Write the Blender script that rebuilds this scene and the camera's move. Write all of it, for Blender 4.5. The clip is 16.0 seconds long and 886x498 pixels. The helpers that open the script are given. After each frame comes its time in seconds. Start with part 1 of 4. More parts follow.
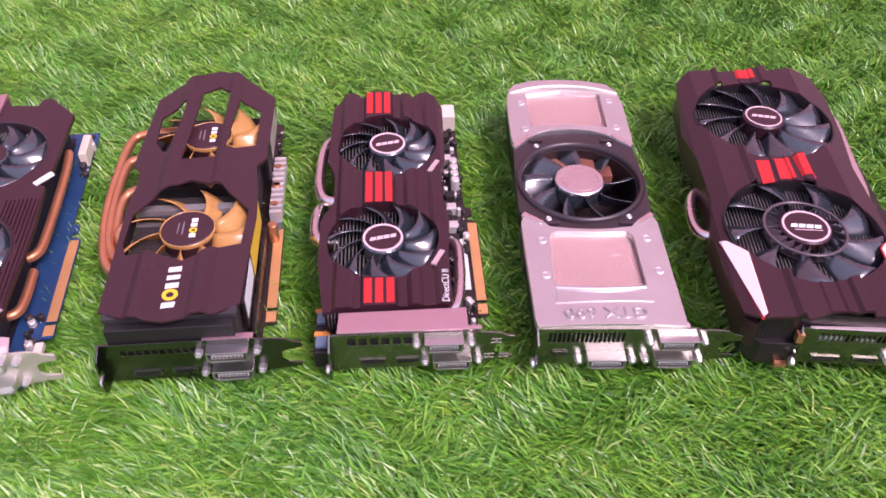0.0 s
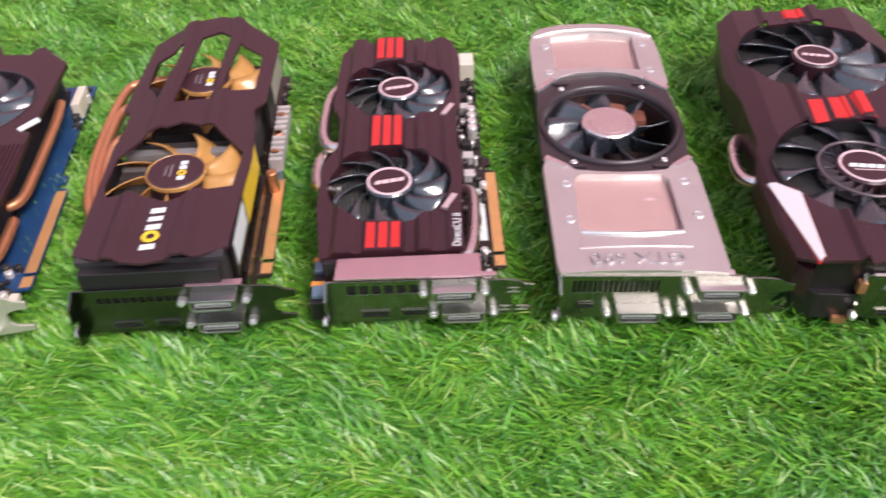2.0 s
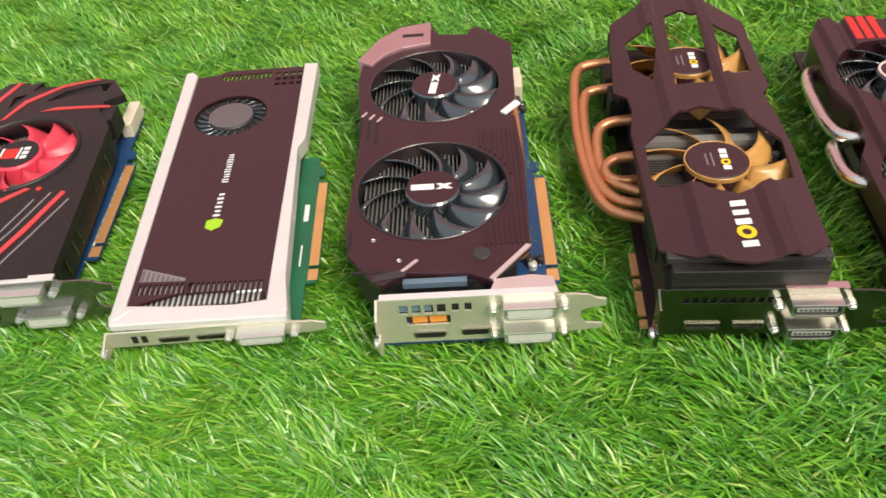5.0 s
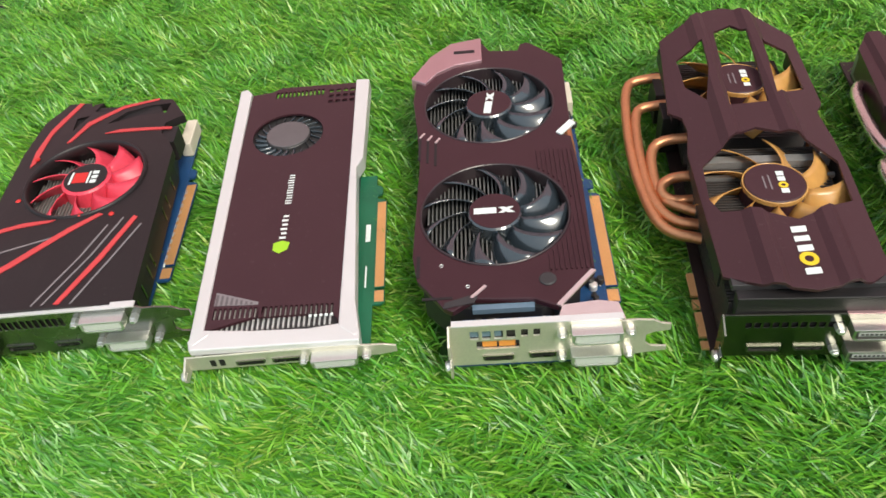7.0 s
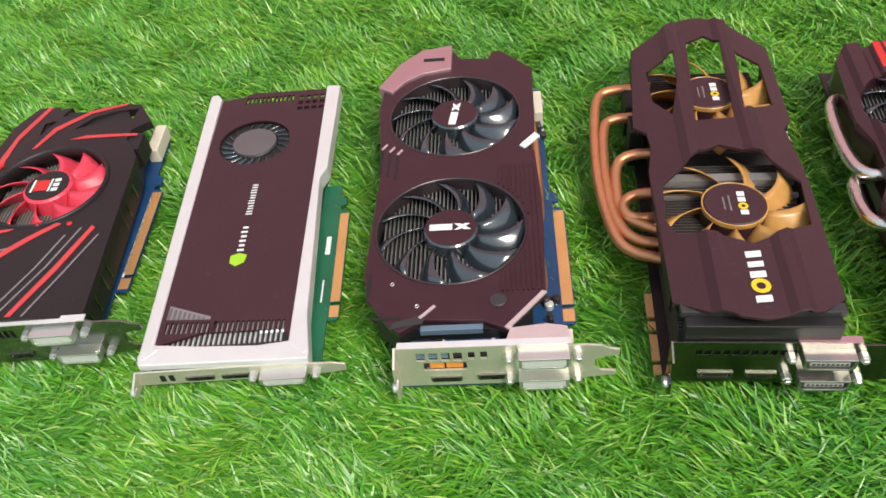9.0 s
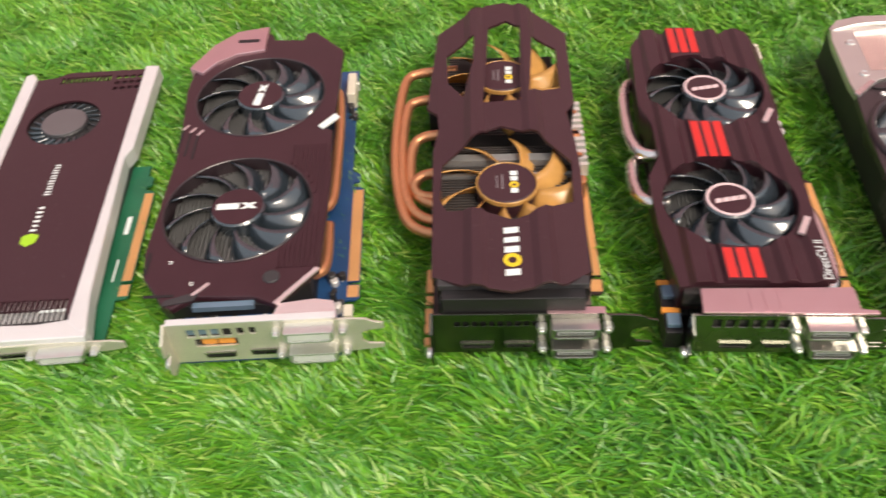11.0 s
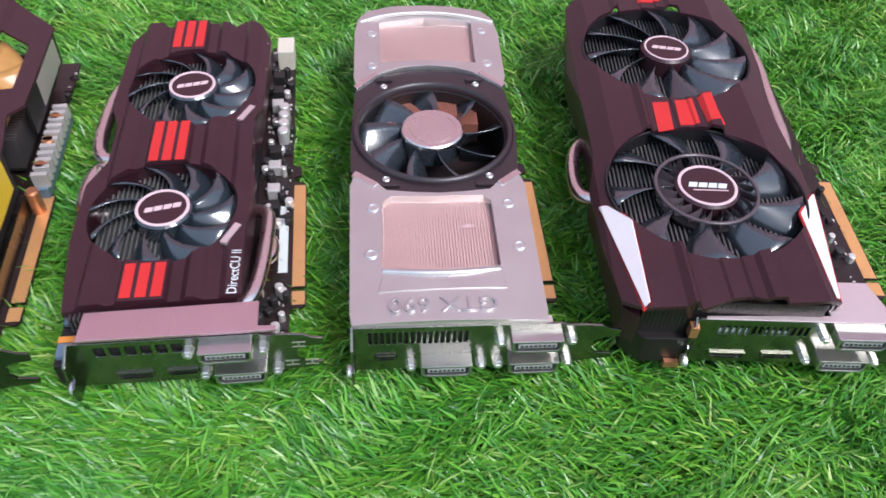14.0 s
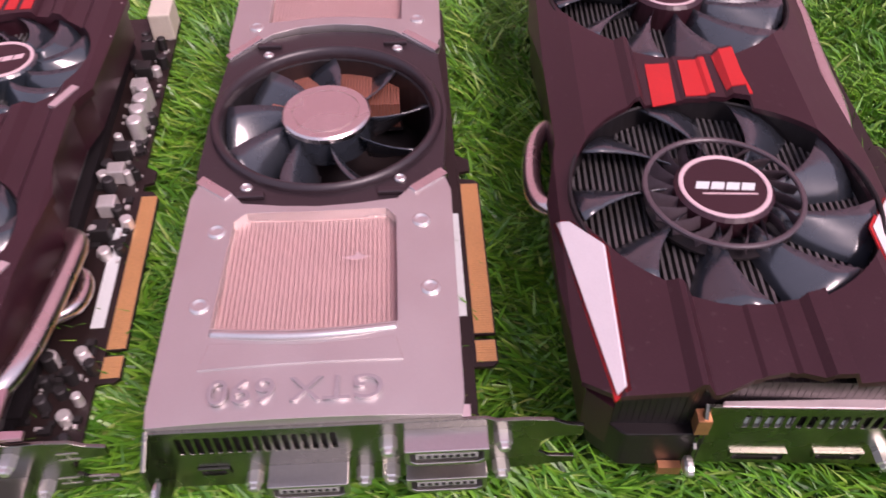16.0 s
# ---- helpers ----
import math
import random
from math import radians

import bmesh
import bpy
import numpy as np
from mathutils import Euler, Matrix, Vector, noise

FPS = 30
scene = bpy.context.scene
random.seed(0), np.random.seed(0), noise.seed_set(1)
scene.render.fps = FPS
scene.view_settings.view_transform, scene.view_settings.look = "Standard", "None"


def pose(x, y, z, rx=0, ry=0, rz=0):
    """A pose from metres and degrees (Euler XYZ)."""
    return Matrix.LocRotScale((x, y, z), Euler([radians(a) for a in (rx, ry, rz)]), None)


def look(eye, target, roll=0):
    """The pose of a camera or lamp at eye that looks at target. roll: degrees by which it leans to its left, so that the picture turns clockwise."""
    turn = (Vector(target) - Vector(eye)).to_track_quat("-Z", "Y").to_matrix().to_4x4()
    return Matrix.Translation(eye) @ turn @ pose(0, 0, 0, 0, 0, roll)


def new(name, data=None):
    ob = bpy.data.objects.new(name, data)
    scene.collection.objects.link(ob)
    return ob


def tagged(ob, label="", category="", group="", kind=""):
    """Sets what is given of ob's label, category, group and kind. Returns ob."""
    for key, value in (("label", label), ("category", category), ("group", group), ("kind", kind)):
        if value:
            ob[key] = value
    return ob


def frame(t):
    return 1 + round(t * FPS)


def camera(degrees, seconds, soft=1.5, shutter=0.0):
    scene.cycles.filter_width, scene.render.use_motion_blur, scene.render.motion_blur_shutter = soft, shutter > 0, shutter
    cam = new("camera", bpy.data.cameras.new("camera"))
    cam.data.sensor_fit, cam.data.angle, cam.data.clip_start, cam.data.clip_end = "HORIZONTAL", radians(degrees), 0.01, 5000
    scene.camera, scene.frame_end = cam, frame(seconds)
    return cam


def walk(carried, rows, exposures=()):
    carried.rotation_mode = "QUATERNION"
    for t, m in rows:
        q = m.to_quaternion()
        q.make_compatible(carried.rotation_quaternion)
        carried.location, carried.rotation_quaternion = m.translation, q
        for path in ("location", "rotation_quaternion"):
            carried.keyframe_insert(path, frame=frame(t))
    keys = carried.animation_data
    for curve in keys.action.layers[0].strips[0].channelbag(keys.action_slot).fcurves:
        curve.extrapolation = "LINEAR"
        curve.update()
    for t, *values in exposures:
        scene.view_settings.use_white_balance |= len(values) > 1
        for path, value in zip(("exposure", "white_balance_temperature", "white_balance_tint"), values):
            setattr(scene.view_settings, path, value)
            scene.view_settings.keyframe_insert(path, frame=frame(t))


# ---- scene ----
from mathutils.geometry import tessellate_polygon

cam = camera(57.5, 16.0, soft=1.6, shutter=0.5)
PATH = [
    (0, (-0.019, 0.062, 0.405), (0.075, 1.518, -0.963), 1.1),
    (0.5, (0.004, 0.044, 0.398), (0.048, 1.516, -0.956), 0.0),
    (1, (0.018, 0.06, 0.38), (0.057, 1.517, -0.99), -1.8),
    (1.5, (0.025, 0.071, 0.354), (0.046, 1.57, -0.97), -2.3),
    (2, (-0.004, 0.074, 0.343), (0.002, 1.545, -1.012), -1.3),
    (2.5, (-0.068, 0.074, 0.343), (-0.124, 1.534, -1.023), -0.7),
    (3, (-0.132, 0.078, 0.34), (-0.235, 1.511, -1.052), -0.8),
    (3.5, (-0.169, 0.083, 0.34), (-0.298, 1.514, -1.052), -1.9),
    (4, (-0.203, 0.085, 0.344), (-0.366, 1.534, -1.025), -2.3),
    (4.5, (-0.239, 0.09, 0.348), (-0.414, 1.546, -1.012), -3.4),
    (5, (-0.255, 0.096, 0.333), (-0.479, 1.536, -1.036), -5.7),
    (7.3, (-0.282, 0.103, 0.364), (-0.548, 1.502, -1.041), -7.7),
    (7.5, (-0.275, 0.106, 0.363), (-0.554, 1.502, -1.041), -7.8),
    (8, (-0.266, 0.113, 0.366), (-0.554, 1.502, -1.044), -7.9),
    (8.2, (-0.262, 0.12, 0.365), (-0.552, 1.503, -1.05), -8.0),
    (10.3, (-0.208, 0.121, 0.373), (-0.474, 1.472, -1.077), -6.1),
    (10.5, (-0.196, 0.119, 0.366), (-0.425, 1.465, -1.095), -5.0),
    (11, (-0.162, 0.117, 0.368), (-0.298, 1.474, -1.095), -3.6),
    (11.5, (-0.112, 0.116, 0.367), (-0.153, 1.487, -1.088), -1.3),
    (12, (-0.053, 0.127, 0.372), (0.087, 1.487, -1.088), 2.5),
    (12.5, (-0.007, 0.129, 0.375), (0.209, 1.48, -1.083), 4.1),
    (13, (0.019, 0.127, 0.365), (0.259, 1.463, -1.104), 4.4),
    (13.5, (0.045, 0.137, 0.355), (0.196, 1.491, -1.11), 1.9),
    (14, (0.065, 0.15, 0.332), (0.26, 1.514, -1.117), 3.3),
    (14.5, (0.075, 0.159, 0.318), (0.244, 1.549, -1.11), 1.7),
    (15, (0.089, 0.188, 0.308), (0.261, 1.59, -1.108), 2.5),
    (15.5, (0.105, 0.238, 0.274), (0.257, 1.565, -1.215), 2.5),
    (16, (0.132, 0.252, 0.245), (0.236, 1.604, -1.224), -0.6),
]
walk(cam, [(t, look(eye, target, roll)) for t, eye, target, roll in PATH], [(0, 0.49, 6450, 56), (0.5, 0.44, 6400, 27), (1.5, 0.45, 6300, 25), (2.5, 0.44, 7050, 18), (3, 0.43, 7350, 12), (5, 0.39, 7550, 8), (7.5, 0.32, 6850, 5), (8, 0.31, 6850, 5), (10.5, 0.37, 7000, 13), (11.5, 0.34, 7900, 12), (12, 0.34, 7500, 16), (12.5, 0.30, 6500, 17), (13, 0.29, 5950, 11), (14, 0.30, 5850, 14), (15, 0.27, 5950, 20), (15.5, 0.13, 6150, 22), (16, 0.08, 6850, 48)])

# ---- world, sun ----
world = bpy.data.worlds.new("world")
scene.world = world
world.use_nodes = True
wn = world.node_tree.nodes
sky = wn.new("ShaderNodeTexSky")
sky.sky_type, sky.sun_disc = "NISHITA", False
sky.sun_elevation, sky.sun_rotation = radians(52), radians(140)
sky.air_density, sky.dust_density = 1.0, 4.0
cloud = wn.new("ShaderNodeMix")
cloud.data_type = "RGBA"
cloud.inputs["Factor"].default_value = 0.6
cloud.inputs["B"].default_value = (7.4, 8.8, 10.4, 1)
world.node_tree.links.new(sky.outputs[0], cloud.inputs["A"])
world.node_tree.links.new(cloud.outputs["Result"], wn["Background"].inputs[0])
wn["Background"].inputs[1].default_value = 0.096

sun = bpy.data.lights.new("sun", "SUN")
sun.energy, sun.angle, sun.color = 2.35, radians(22), (1.0, 0.96, 0.9)
sun_ob = new("sun", sun)
sun_ob.matrix_world = look((1.4, -1.3, 2.9), (0, 0.4, 0))


# ---- materials ----
def material(name, color, rough=0.5, metal=0.0, vary=0.12, grain=900.0, bump=0.05, spec=0.5, blotch=40.0, wear=0.0, transmit=0.0, coat=0.0, dust=0.0):
    m = bpy.data.materials.new(name)
    m.use_nodes = True
    nt = m.node_tree
    n, link = nt.nodes, nt.links.new
    b = n["Principled BSDF"]
    b.inputs["Roughness"].default_value, b.inputs["Metallic"].default_value = rough, metal
    b.inputs["Specular IOR Level"].default_value = spec
    b.inputs["Transmission Weight"].default_value = transmit
    b.inputs["Coat Weight"].default_value = coat
    co = n.new("ShaderNodeTexCoord")
    fine, coarse = n.new("ShaderNodeTexNoise"), n.new("ShaderNodeTexNoise")
    fine.inputs["Scale"].default_value, coarse.inputs["Scale"].default_value = grain, blotch
    fine.inputs["Detail"].default_value, coarse.inputs["Detail"].default_value = 3, 4
    link(co.outputs["Object"], fine.inputs["Vector"])
    link(co.outputs["Object"], coarse.inputs["Vector"])
    add = n.new("ShaderNodeMath")
    add.operation = "ADD"
    link(fine.outputs["Fac"], add.inputs[0])
    link(coarse.outputs["Fac"], add.inputs[1])
    span = n.new("ShaderNodeMapRange")
    span.inputs["From Min"].default_value, span.inputs["From Max"].default_value = 0.6, 1.4
    link(add.outputs[0], span.inputs["Value"])
    mix = n.new("ShaderNodeMix")
    mix.data_type = "RGBA"
    mix.inputs["A"].default_value = (*[c * (1 - vary) for c in color], 1)
    mix.inputs["B"].default_value = (*[min(1, c * (1 + vary) + wear * 0.02) for c in color], 1)
    link(span.outputs["Result"], mix.inputs["Factor"])
    shade = mix.outputs["Result"]
    if dust:
        speck, cut, over = n.new("ShaderNodeTexNoise"), n.new("ShaderNodeMapRange"), n.new("ShaderNodeMix")
        speck.inputs["Scale"].default_value, speck.inputs["Detail"].default_value = 420, 5
        link(co.outputs["Object"], speck.inputs["Vector"])
        cut.inputs["From Min"].default_value, cut.inputs["From Max"].default_value = 0.64, 0.76
        cut.inputs["To Max"].default_value = dust
        link(speck.outputs["Fac"], cut.inputs["Value"])
        over.data_type = "RGBA"
        over.inputs["B"].default_value = (0.42, 0.37, 0.35, 1)
        link(cut.outputs["Result"], over.inputs["Factor"])
        link(shade, over.inputs["A"])
        shade = over.outputs["Result"]
    link(shade, b.inputs["Base Color"])
    rr = n.new("ShaderNodeMapRange")
    rr.inputs["To Min"].default_value, rr.inputs["To Max"].default_value = max(0.03, rough - 0.08), min(1, rough + 0.10)
    link(coarse.outputs["Fac"], rr.inputs["Value"])
    link(rr.outputs["Result"], b.inputs["Roughness"])
    if bump:
        bp = n.new("ShaderNodeBump")
        bp.inputs["Strength"].default_value, bp.inputs["Distance"].default_value = bump, 0.0004
        link(fine.outputs["Fac"], bp.inputs["Height"])
        link(bp.outputs["Normal"], b.inputs["Normal"])
    return m


# black covers; the maroon is the rose reflected cast put into the base colour
SHROUD = material("black plastic with rose cast", (0.038, 0.011, 0.016), 0.33, 0, 0.18, 1500, 0.05, dust=0.07)
SHROUD_MATTE = material("matte black metal with rose cast", (0.043, 0.013, 0.018), 0.48, 0, 0.15, 1200, 0.12, dust=0.06)
# also colours the vent_shadow sheets, which stand in for shade behind slots
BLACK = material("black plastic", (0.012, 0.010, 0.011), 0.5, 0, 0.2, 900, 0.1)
DARK_GREY = material("dark grey plastic", (0.035, 0.032, 0.034), 0.45, 0, 0.2, 1200, 0.1)
# black blades; the bluish sky reflection is mixed into both base colours
BLADE = material("glossy black fan plastic with sky reflection", (0.024, 0.033, 0.042), 0.20, 0, 0.15, 500, 0.03, 1.0, coat=0.9)
BLADE_MATTE = material("satin black fan plastic with sky reflection", (0.028, 0.034, 0.043), 0.26, 0, 0.15, 500, 0.03, 1.0, coat=0.8)
VANE = material("dusty grey vane plastic", (0.085, 0.062, 0.070), 0.32, 0, 0.15, 900, 0.03, 0.8)
SILVER = material("satin silver shell", (0.67, 0.625, 0.60), 0.40, 0.85, 0.05, 2500, 0.06)
STEEL = material("bright bracket steel", (0.70, 0.66, 0.55), 0.46, 0.7, 0.08, 700, 0.04)
TARNISHED = material("tarnished bracket steel", (0.27, 0.27, 0.235), 0.26, 1.0, 0.12, 700, 0.04)
NICKEL = material("dark nickel bracket", (0.14, 0.14, 0.12), 0.24, 1.0, 0.12, 700, 0.04)
SHELL = material("dull connector shell", (0.60, 0.57, 0.56), 0.3, 1.0, 0.06, 900, 0.03)
# darker copy of SILVER: shading of the letter edges put into the colour
SILVER_DIM = material("silver lettering with edge shading", (0.55, 0.51, 0.51), 0.45, 0.8, 0.05, 2500, 0.05)
CHROME = material("connector shell metal", (0.76, 0.75, 0.72), 0.34, 0.9, 0.06, 900, 0.03)
# the rose that upward metal reflects is put into these two base colours
PINKISH = material("plate metal with rose reflection", (0.64, 0.40, 0.43), 0.36, 0.8, 0.06, 2000, 0.05)
PALE = material("pale metal with rose reflection", (0.80, 0.66, 0.66), 0.38, 0.7, 0.05, 2000, 0.05)
COPPER = material("copper pipe", (0.68, 0.30, 0.15), 0.38, 0.75, 0.12, 500, 0.04)
NICKEL_PIPE = material("nickel plated pipe", (0.84, 0.76, 0.73), 0.26, 1.0, 0.06, 500, 0.03)
GOLD = material("gold contact strip", (0.74, 0.42, 0.18), 0.38, 0.5, 0.14, 1200, 0.05)
PCB_BLACK = material("black circuit board", (0.022, 0.012, 0.011), 0.4, 0, 0.35, 1800, 0.2)
PCB_GREEN = material("green circuit board", (0.010, 0.12, 0.060), 0.4, 0, 0.3, 1800, 0.2)
PCB_BLUE = material("blue circuit board", (0.012, 0.055, 0.15), 0.4, 0, 0.3, 1800, 0.2)
RED = material("red stripe paint", (0.62, 0.025, 0.022), 0.45, 0, 0.12, 1500, 0.08)
RED_FAN = material("red fan plastic", (0.72, 0.055, 0.095), 0.36, 0, 0.10, 500, 0.04)
ORANGE_FAN = material("amber translucent fan plastic", (0.86, 0.42, 0.13), 0.22, 0, 0.30, 60, 0.04, transmit=0.35)
WHITE = material("white print", (0.74, 0.79, 0.77), 0.5, 0, 0.05, 900, 0.03)
PINK_PRINT = material("pale rose print", (0.72, 0.52, 0.53), 0.4, 0, 0.05, 900, 0.03)
GREY_PRINT = material("grey print", (0.22, 0.19, 0.20), 0.5, 0, 0.08, 900, 0.03)
YELLOW = material("yellow sticker", (0.80, 0.55, 0.03), 0.4, 0, 0.06, 900, 0.03)
LIME = material("lime print", (0.34, 0.60, 0.03), 0.45, 0, 0.06, 900, 0.03)
FIN = material("aluminium fins", (0.70, 0.69, 0.67), 0.42, 0.45, 0.12, 600, 0.05)
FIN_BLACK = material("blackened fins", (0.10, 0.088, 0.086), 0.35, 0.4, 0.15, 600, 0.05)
# darker copies of FIN: the shade inside the fan openings is in their colour
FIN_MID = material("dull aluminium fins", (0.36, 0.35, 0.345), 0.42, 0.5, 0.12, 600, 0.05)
FIN_SHADED = material("aluminium fins with fan well shade", (0.25, 0.245, 0.24), 0.42, 0.5, 0.15, 600, 0.05)
FIN_REFLECT = material("fins with brown-red reflection", (0.62, 0.24, 0.17), 0.4, 0.5, 0.12, 600, 0.05)
FIN_DARK = material("dark nickel fins", (0.15, 0.14, 0.14), 0.35, 0.5, 0.15, 600, 0.05)
FIN_ROSE = material("fins with rose pane reflection", (0.66, 0.49, 0.47), 0.45, 0.6, 0.12, 600, 0.05)
CHIP = material("chip epoxy", (0.02, 0.018, 0.018), 0.5, 0, 0.25, 1500, 0.15)
SOLDER = material("solder and cans", (0.76, 0.73, 0.70), 0.34, 0.5, 0.12, 800, 0.05)
ORANGE = material("orange plastic", (0.75, 0.28, 0.05), 0.45, 0, 0.1, 800, 0.05)
CREAM = material("cream plastic", (0.70, 0.64, 0.52), 0.45, 0, 0.08, 800, 0.05)
STEEL_BLUE = material("bluish grey trim", (0.16, 0.24, 0.32), 0.35, 0.3, 0.1, 800, 0.05)
RAIL = material("white aluminium rail", (0.74, 0.72, 0.72), 0.45, 0.35, 0.05, 2500, 0.06)
HUB_GREY = material("grey hub plastic", (0.13, 0.115, 0.12), 0.35, 0.2, 0.1, 900, 0.05)
WEDGE = material("white wedge trim", (0.84, 0.79, 0.78), 0.35, 0.0, 0.05, 1500, 0.05)
INSERT_PALE = material("pale grey port insert", (0.40, 0.40, 0.38), 0.5, 0, 0.1, 900, 0.05)
CAP = material("pale dust cap plastic", (0.66, 0.66, 0.62), 0.42, 0.2, 0.08, 900, 0.05)
INSERT_DARK = material("grey port insert", (0.05, 0.048, 0.045), 0.5, 0, 0.1, 900, 0.05)
FRAME_DARK = material("dark moulded frame", (0.028, 0.017, 0.020), 0.34, 0, 0.15, 900, 0.05, 0.7, dust=0.06)
RED_DULL = material("dull red stripe paint", (0.58, 0.055, 0.060), 0.5, 0, 0.12, 1500, 0.08)
# black mouldings; on b's front fins it stands in for recess shade
SOOT = material("black moulding and recess shade", (0.014, 0.010, 0.011), 0.42, 0, 0.15, 900, 0.05, 0.45, dust=0.05)
FLOOR = material("dark floor", (0.007, 0.006, 0.006), 0.9, 0, 0.3, 60, 0.1, blotch=3)
WALL = material("rose reflecting wall", (0.70, 0.40, 0.44), 0.85, 0, 0.06, 120, 0.2, blotch=2)
BACKING = material("turf backing", (0.035, 0.115, 0.016), 0.9, 0, 0.5, 300, 0.3)
GLASS = bpy.data.materials.new("clear acrylic")
GLASS.use_nodes = True
gb = GLASS.node_tree.nodes["Principled BSDF"]
gb.inputs["Base Color"].default_value = (0.96, 0.90, 0.90, 1)
gb.inputs["Transmission Weight"].default_value, gb.inputs["Roughness"].default_value, gb.inputs["IOR"].default_value = 1.0, 0.25, 1.45

TURF = bpy.data.materials.new("artificial grass")
TURF.use_nodes = True
tn, tl = TURF.node_tree.nodes, TURF.node_tree.links.new
tb = tn["Principled BSDF"]
tb.inputs["Roughness"].default_value, tb.inputs["Specular IOR Level"].default_value = 0.36, 0.6
geo = tn.new("ShaderNodeNewGeometry")
ramp = tn.new("ShaderNodeValToRGB")
ramp.color_ramp.elements[0].color = (0.055, 0.200, 0.028, 1)
ramp.color_ramp.elements[1].color = (0.45, 0.58, 0.17, 1)
for at, col in ((0.34, (0.088, 0.310, 0.026, 1)), (0.64, (0.152, 0.420, 0.030, 1)), (0.90, (0.232, 0.465, 0.055, 1))):
    ramp.color_ramp.elements.new(at).color = col
tl(geo.outputs["Random Per Island"], ramp.inputs["Fac"])
patch, tco = tn.new("ShaderNodeTexNoise"), tn.new("ShaderNodeTexCoord")
patch.inputs["Scale"].default_value, patch.inputs["Detail"].default_value = 14, 3
tl(tco.outputs["Object"], patch.inputs["Vector"])
tone = tn.new("ShaderNodeMix")
tone.data_type, tone.blend_type = "RGBA", "MULTIPLY"
tone.inputs["Factor"].default_value = 1.0
prange = tn.new("ShaderNodeValToRGB")
prange.color_ramp.elements[0].position, prange.color_ramp.elements[0].color = 0.35, (0.72, 0.90, 0.95, 1)
prange.color_ramp.elements[1].position, prange.color_ramp.elements[1].color = 0.65, (1.06, 1.05, 0.82, 1)
tl(patch.outputs["Fac"], prange.inputs["Fac"])
tl(ramp.outputs["Color"], tone.inputs["A"])
tl(prange.outputs["Color"], tone.inputs["B"])
tl(tone.outputs["Result"], tb.inputs["Base Color"])
tb.inputs["Subsurface Weight"].default_value = 0.0


# ---- shapes, in millimetres ----
def box(bm, x0, x1, y0, y1, z0, z1):
    vs = [bm.verts.new((x, y, z)) for z in (z0, z1) for x, y in ((x0, y0), (x1, y0), (x1, y1), (x0, y1))]
    for f in ((3, 2, 1, 0), (4, 5, 6, 7), (0, 1, 5, 4), (1, 2, 6, 5), (2, 3, 7, 6), (3, 0, 4, 7)):
        bm.faces.new([vs[i] for i in f])
    return bm


def boxes(*rows):
    bm = bmesh.new()
    for r in rows:
        box(bm, *r)
    return bm


def circle(cx, cy, r, n=40, turn=0.0, squash=1.0):
    return [(cx + r * math.cos(2 * math.pi * i / n + turn), cy + r * squash * math.sin(2 * math.pi * i / n + turn)) for i in range(n)]


def rounded(x0, x1, y0, y1, r, n=4):
    out = []
    for cx, cy, a in ((x1 - r, y0 + r, -90), (x1 - r, y1 - r, 0), (x0 + r, y1 - r, 90), (x0 + r, y0 + r, 180)):
        out += [(cx + r * math.cos(radians(a + 90 * i / n)), cy + r * math.sin(radians(a + 90 * i / n))) for i in range(n + 1)]
    return out


def prism(outline, z0, z1, holes=(), cuts=(), shape=None, upright=False):
    """A plate of that outline from z0 to z1, with holes through it. cuts: x values at which it folds; shape(x, y): the rise of the fold.
    upright: the outline is in x and z, and the plate reaches from z0 to z1 in y."""
    loops = [[Vector((x, y, 0)) for x, y in loop] for loop in (outline, *holes)]
    flat = [v for loop in loops for v in loop]
    bm = bmesh.new()
    low, high = [bm.verts.new((v.x, v.y, z0)) for v in flat], [bm.verts.new((v.x, v.y, z1)) for v in flat]
    for a, b, c in tessellate_polygon(loops):
        if (flat[b] - flat[a]).cross(flat[c] - flat[a]).z < 0:
            a, c = c, a
        for tri in ((high[a], high[b], high[c]), (low[c], low[b], low[a])):
            try:
                bm.faces.new(tri)
            except ValueError:
                pass
    k = 0
    for loop in loops:
        n = len(loop)
        for i in range(n):
            a, b = k + i, k + (i + 1) % n
            bm.faces.new((low[a], low[b], high[b], high[a]))
        k += n
    for x in cuts:
        bmesh.ops.bisect_plane(bm, geom=bm.verts[:] + bm.edges[:] + bm.faces[:], plane_co=(x, 0, 0), plane_no=(1, 0, 0))
    if shape:
        for v in bm.verts:
            v.co.z += shape(v.co.x, v.co.y)
    if upright:
        for v in bm.verts:
            v.co = Vector((v.co.x, v.co.z, v.co.y))
    bmesh.ops.recalc_face_normals(bm, faces=bm.faces[:])
    return bm


def lathe(cx, cy, profile, n=32):
    """Turns a profile of (radius, z) round the upright axis."""
    bm = bmesh.new()
    rings = [[bm.verts.new((cx + r * math.cos(2 * math.pi * i / n), cy + r * math.sin(2 * math.pi * i / n), z)) for i in range(n)] for r, z in profile]
    for a, b in zip(rings, rings[1:]):
        for i in range(n):
            bm.faces.new((a[i], a[(i + 1) % n], b[(i + 1) % n], b[i]))
    bm.faces.new(rings[-1])
    bm.faces.new(rings[0][::-1])
    return bm


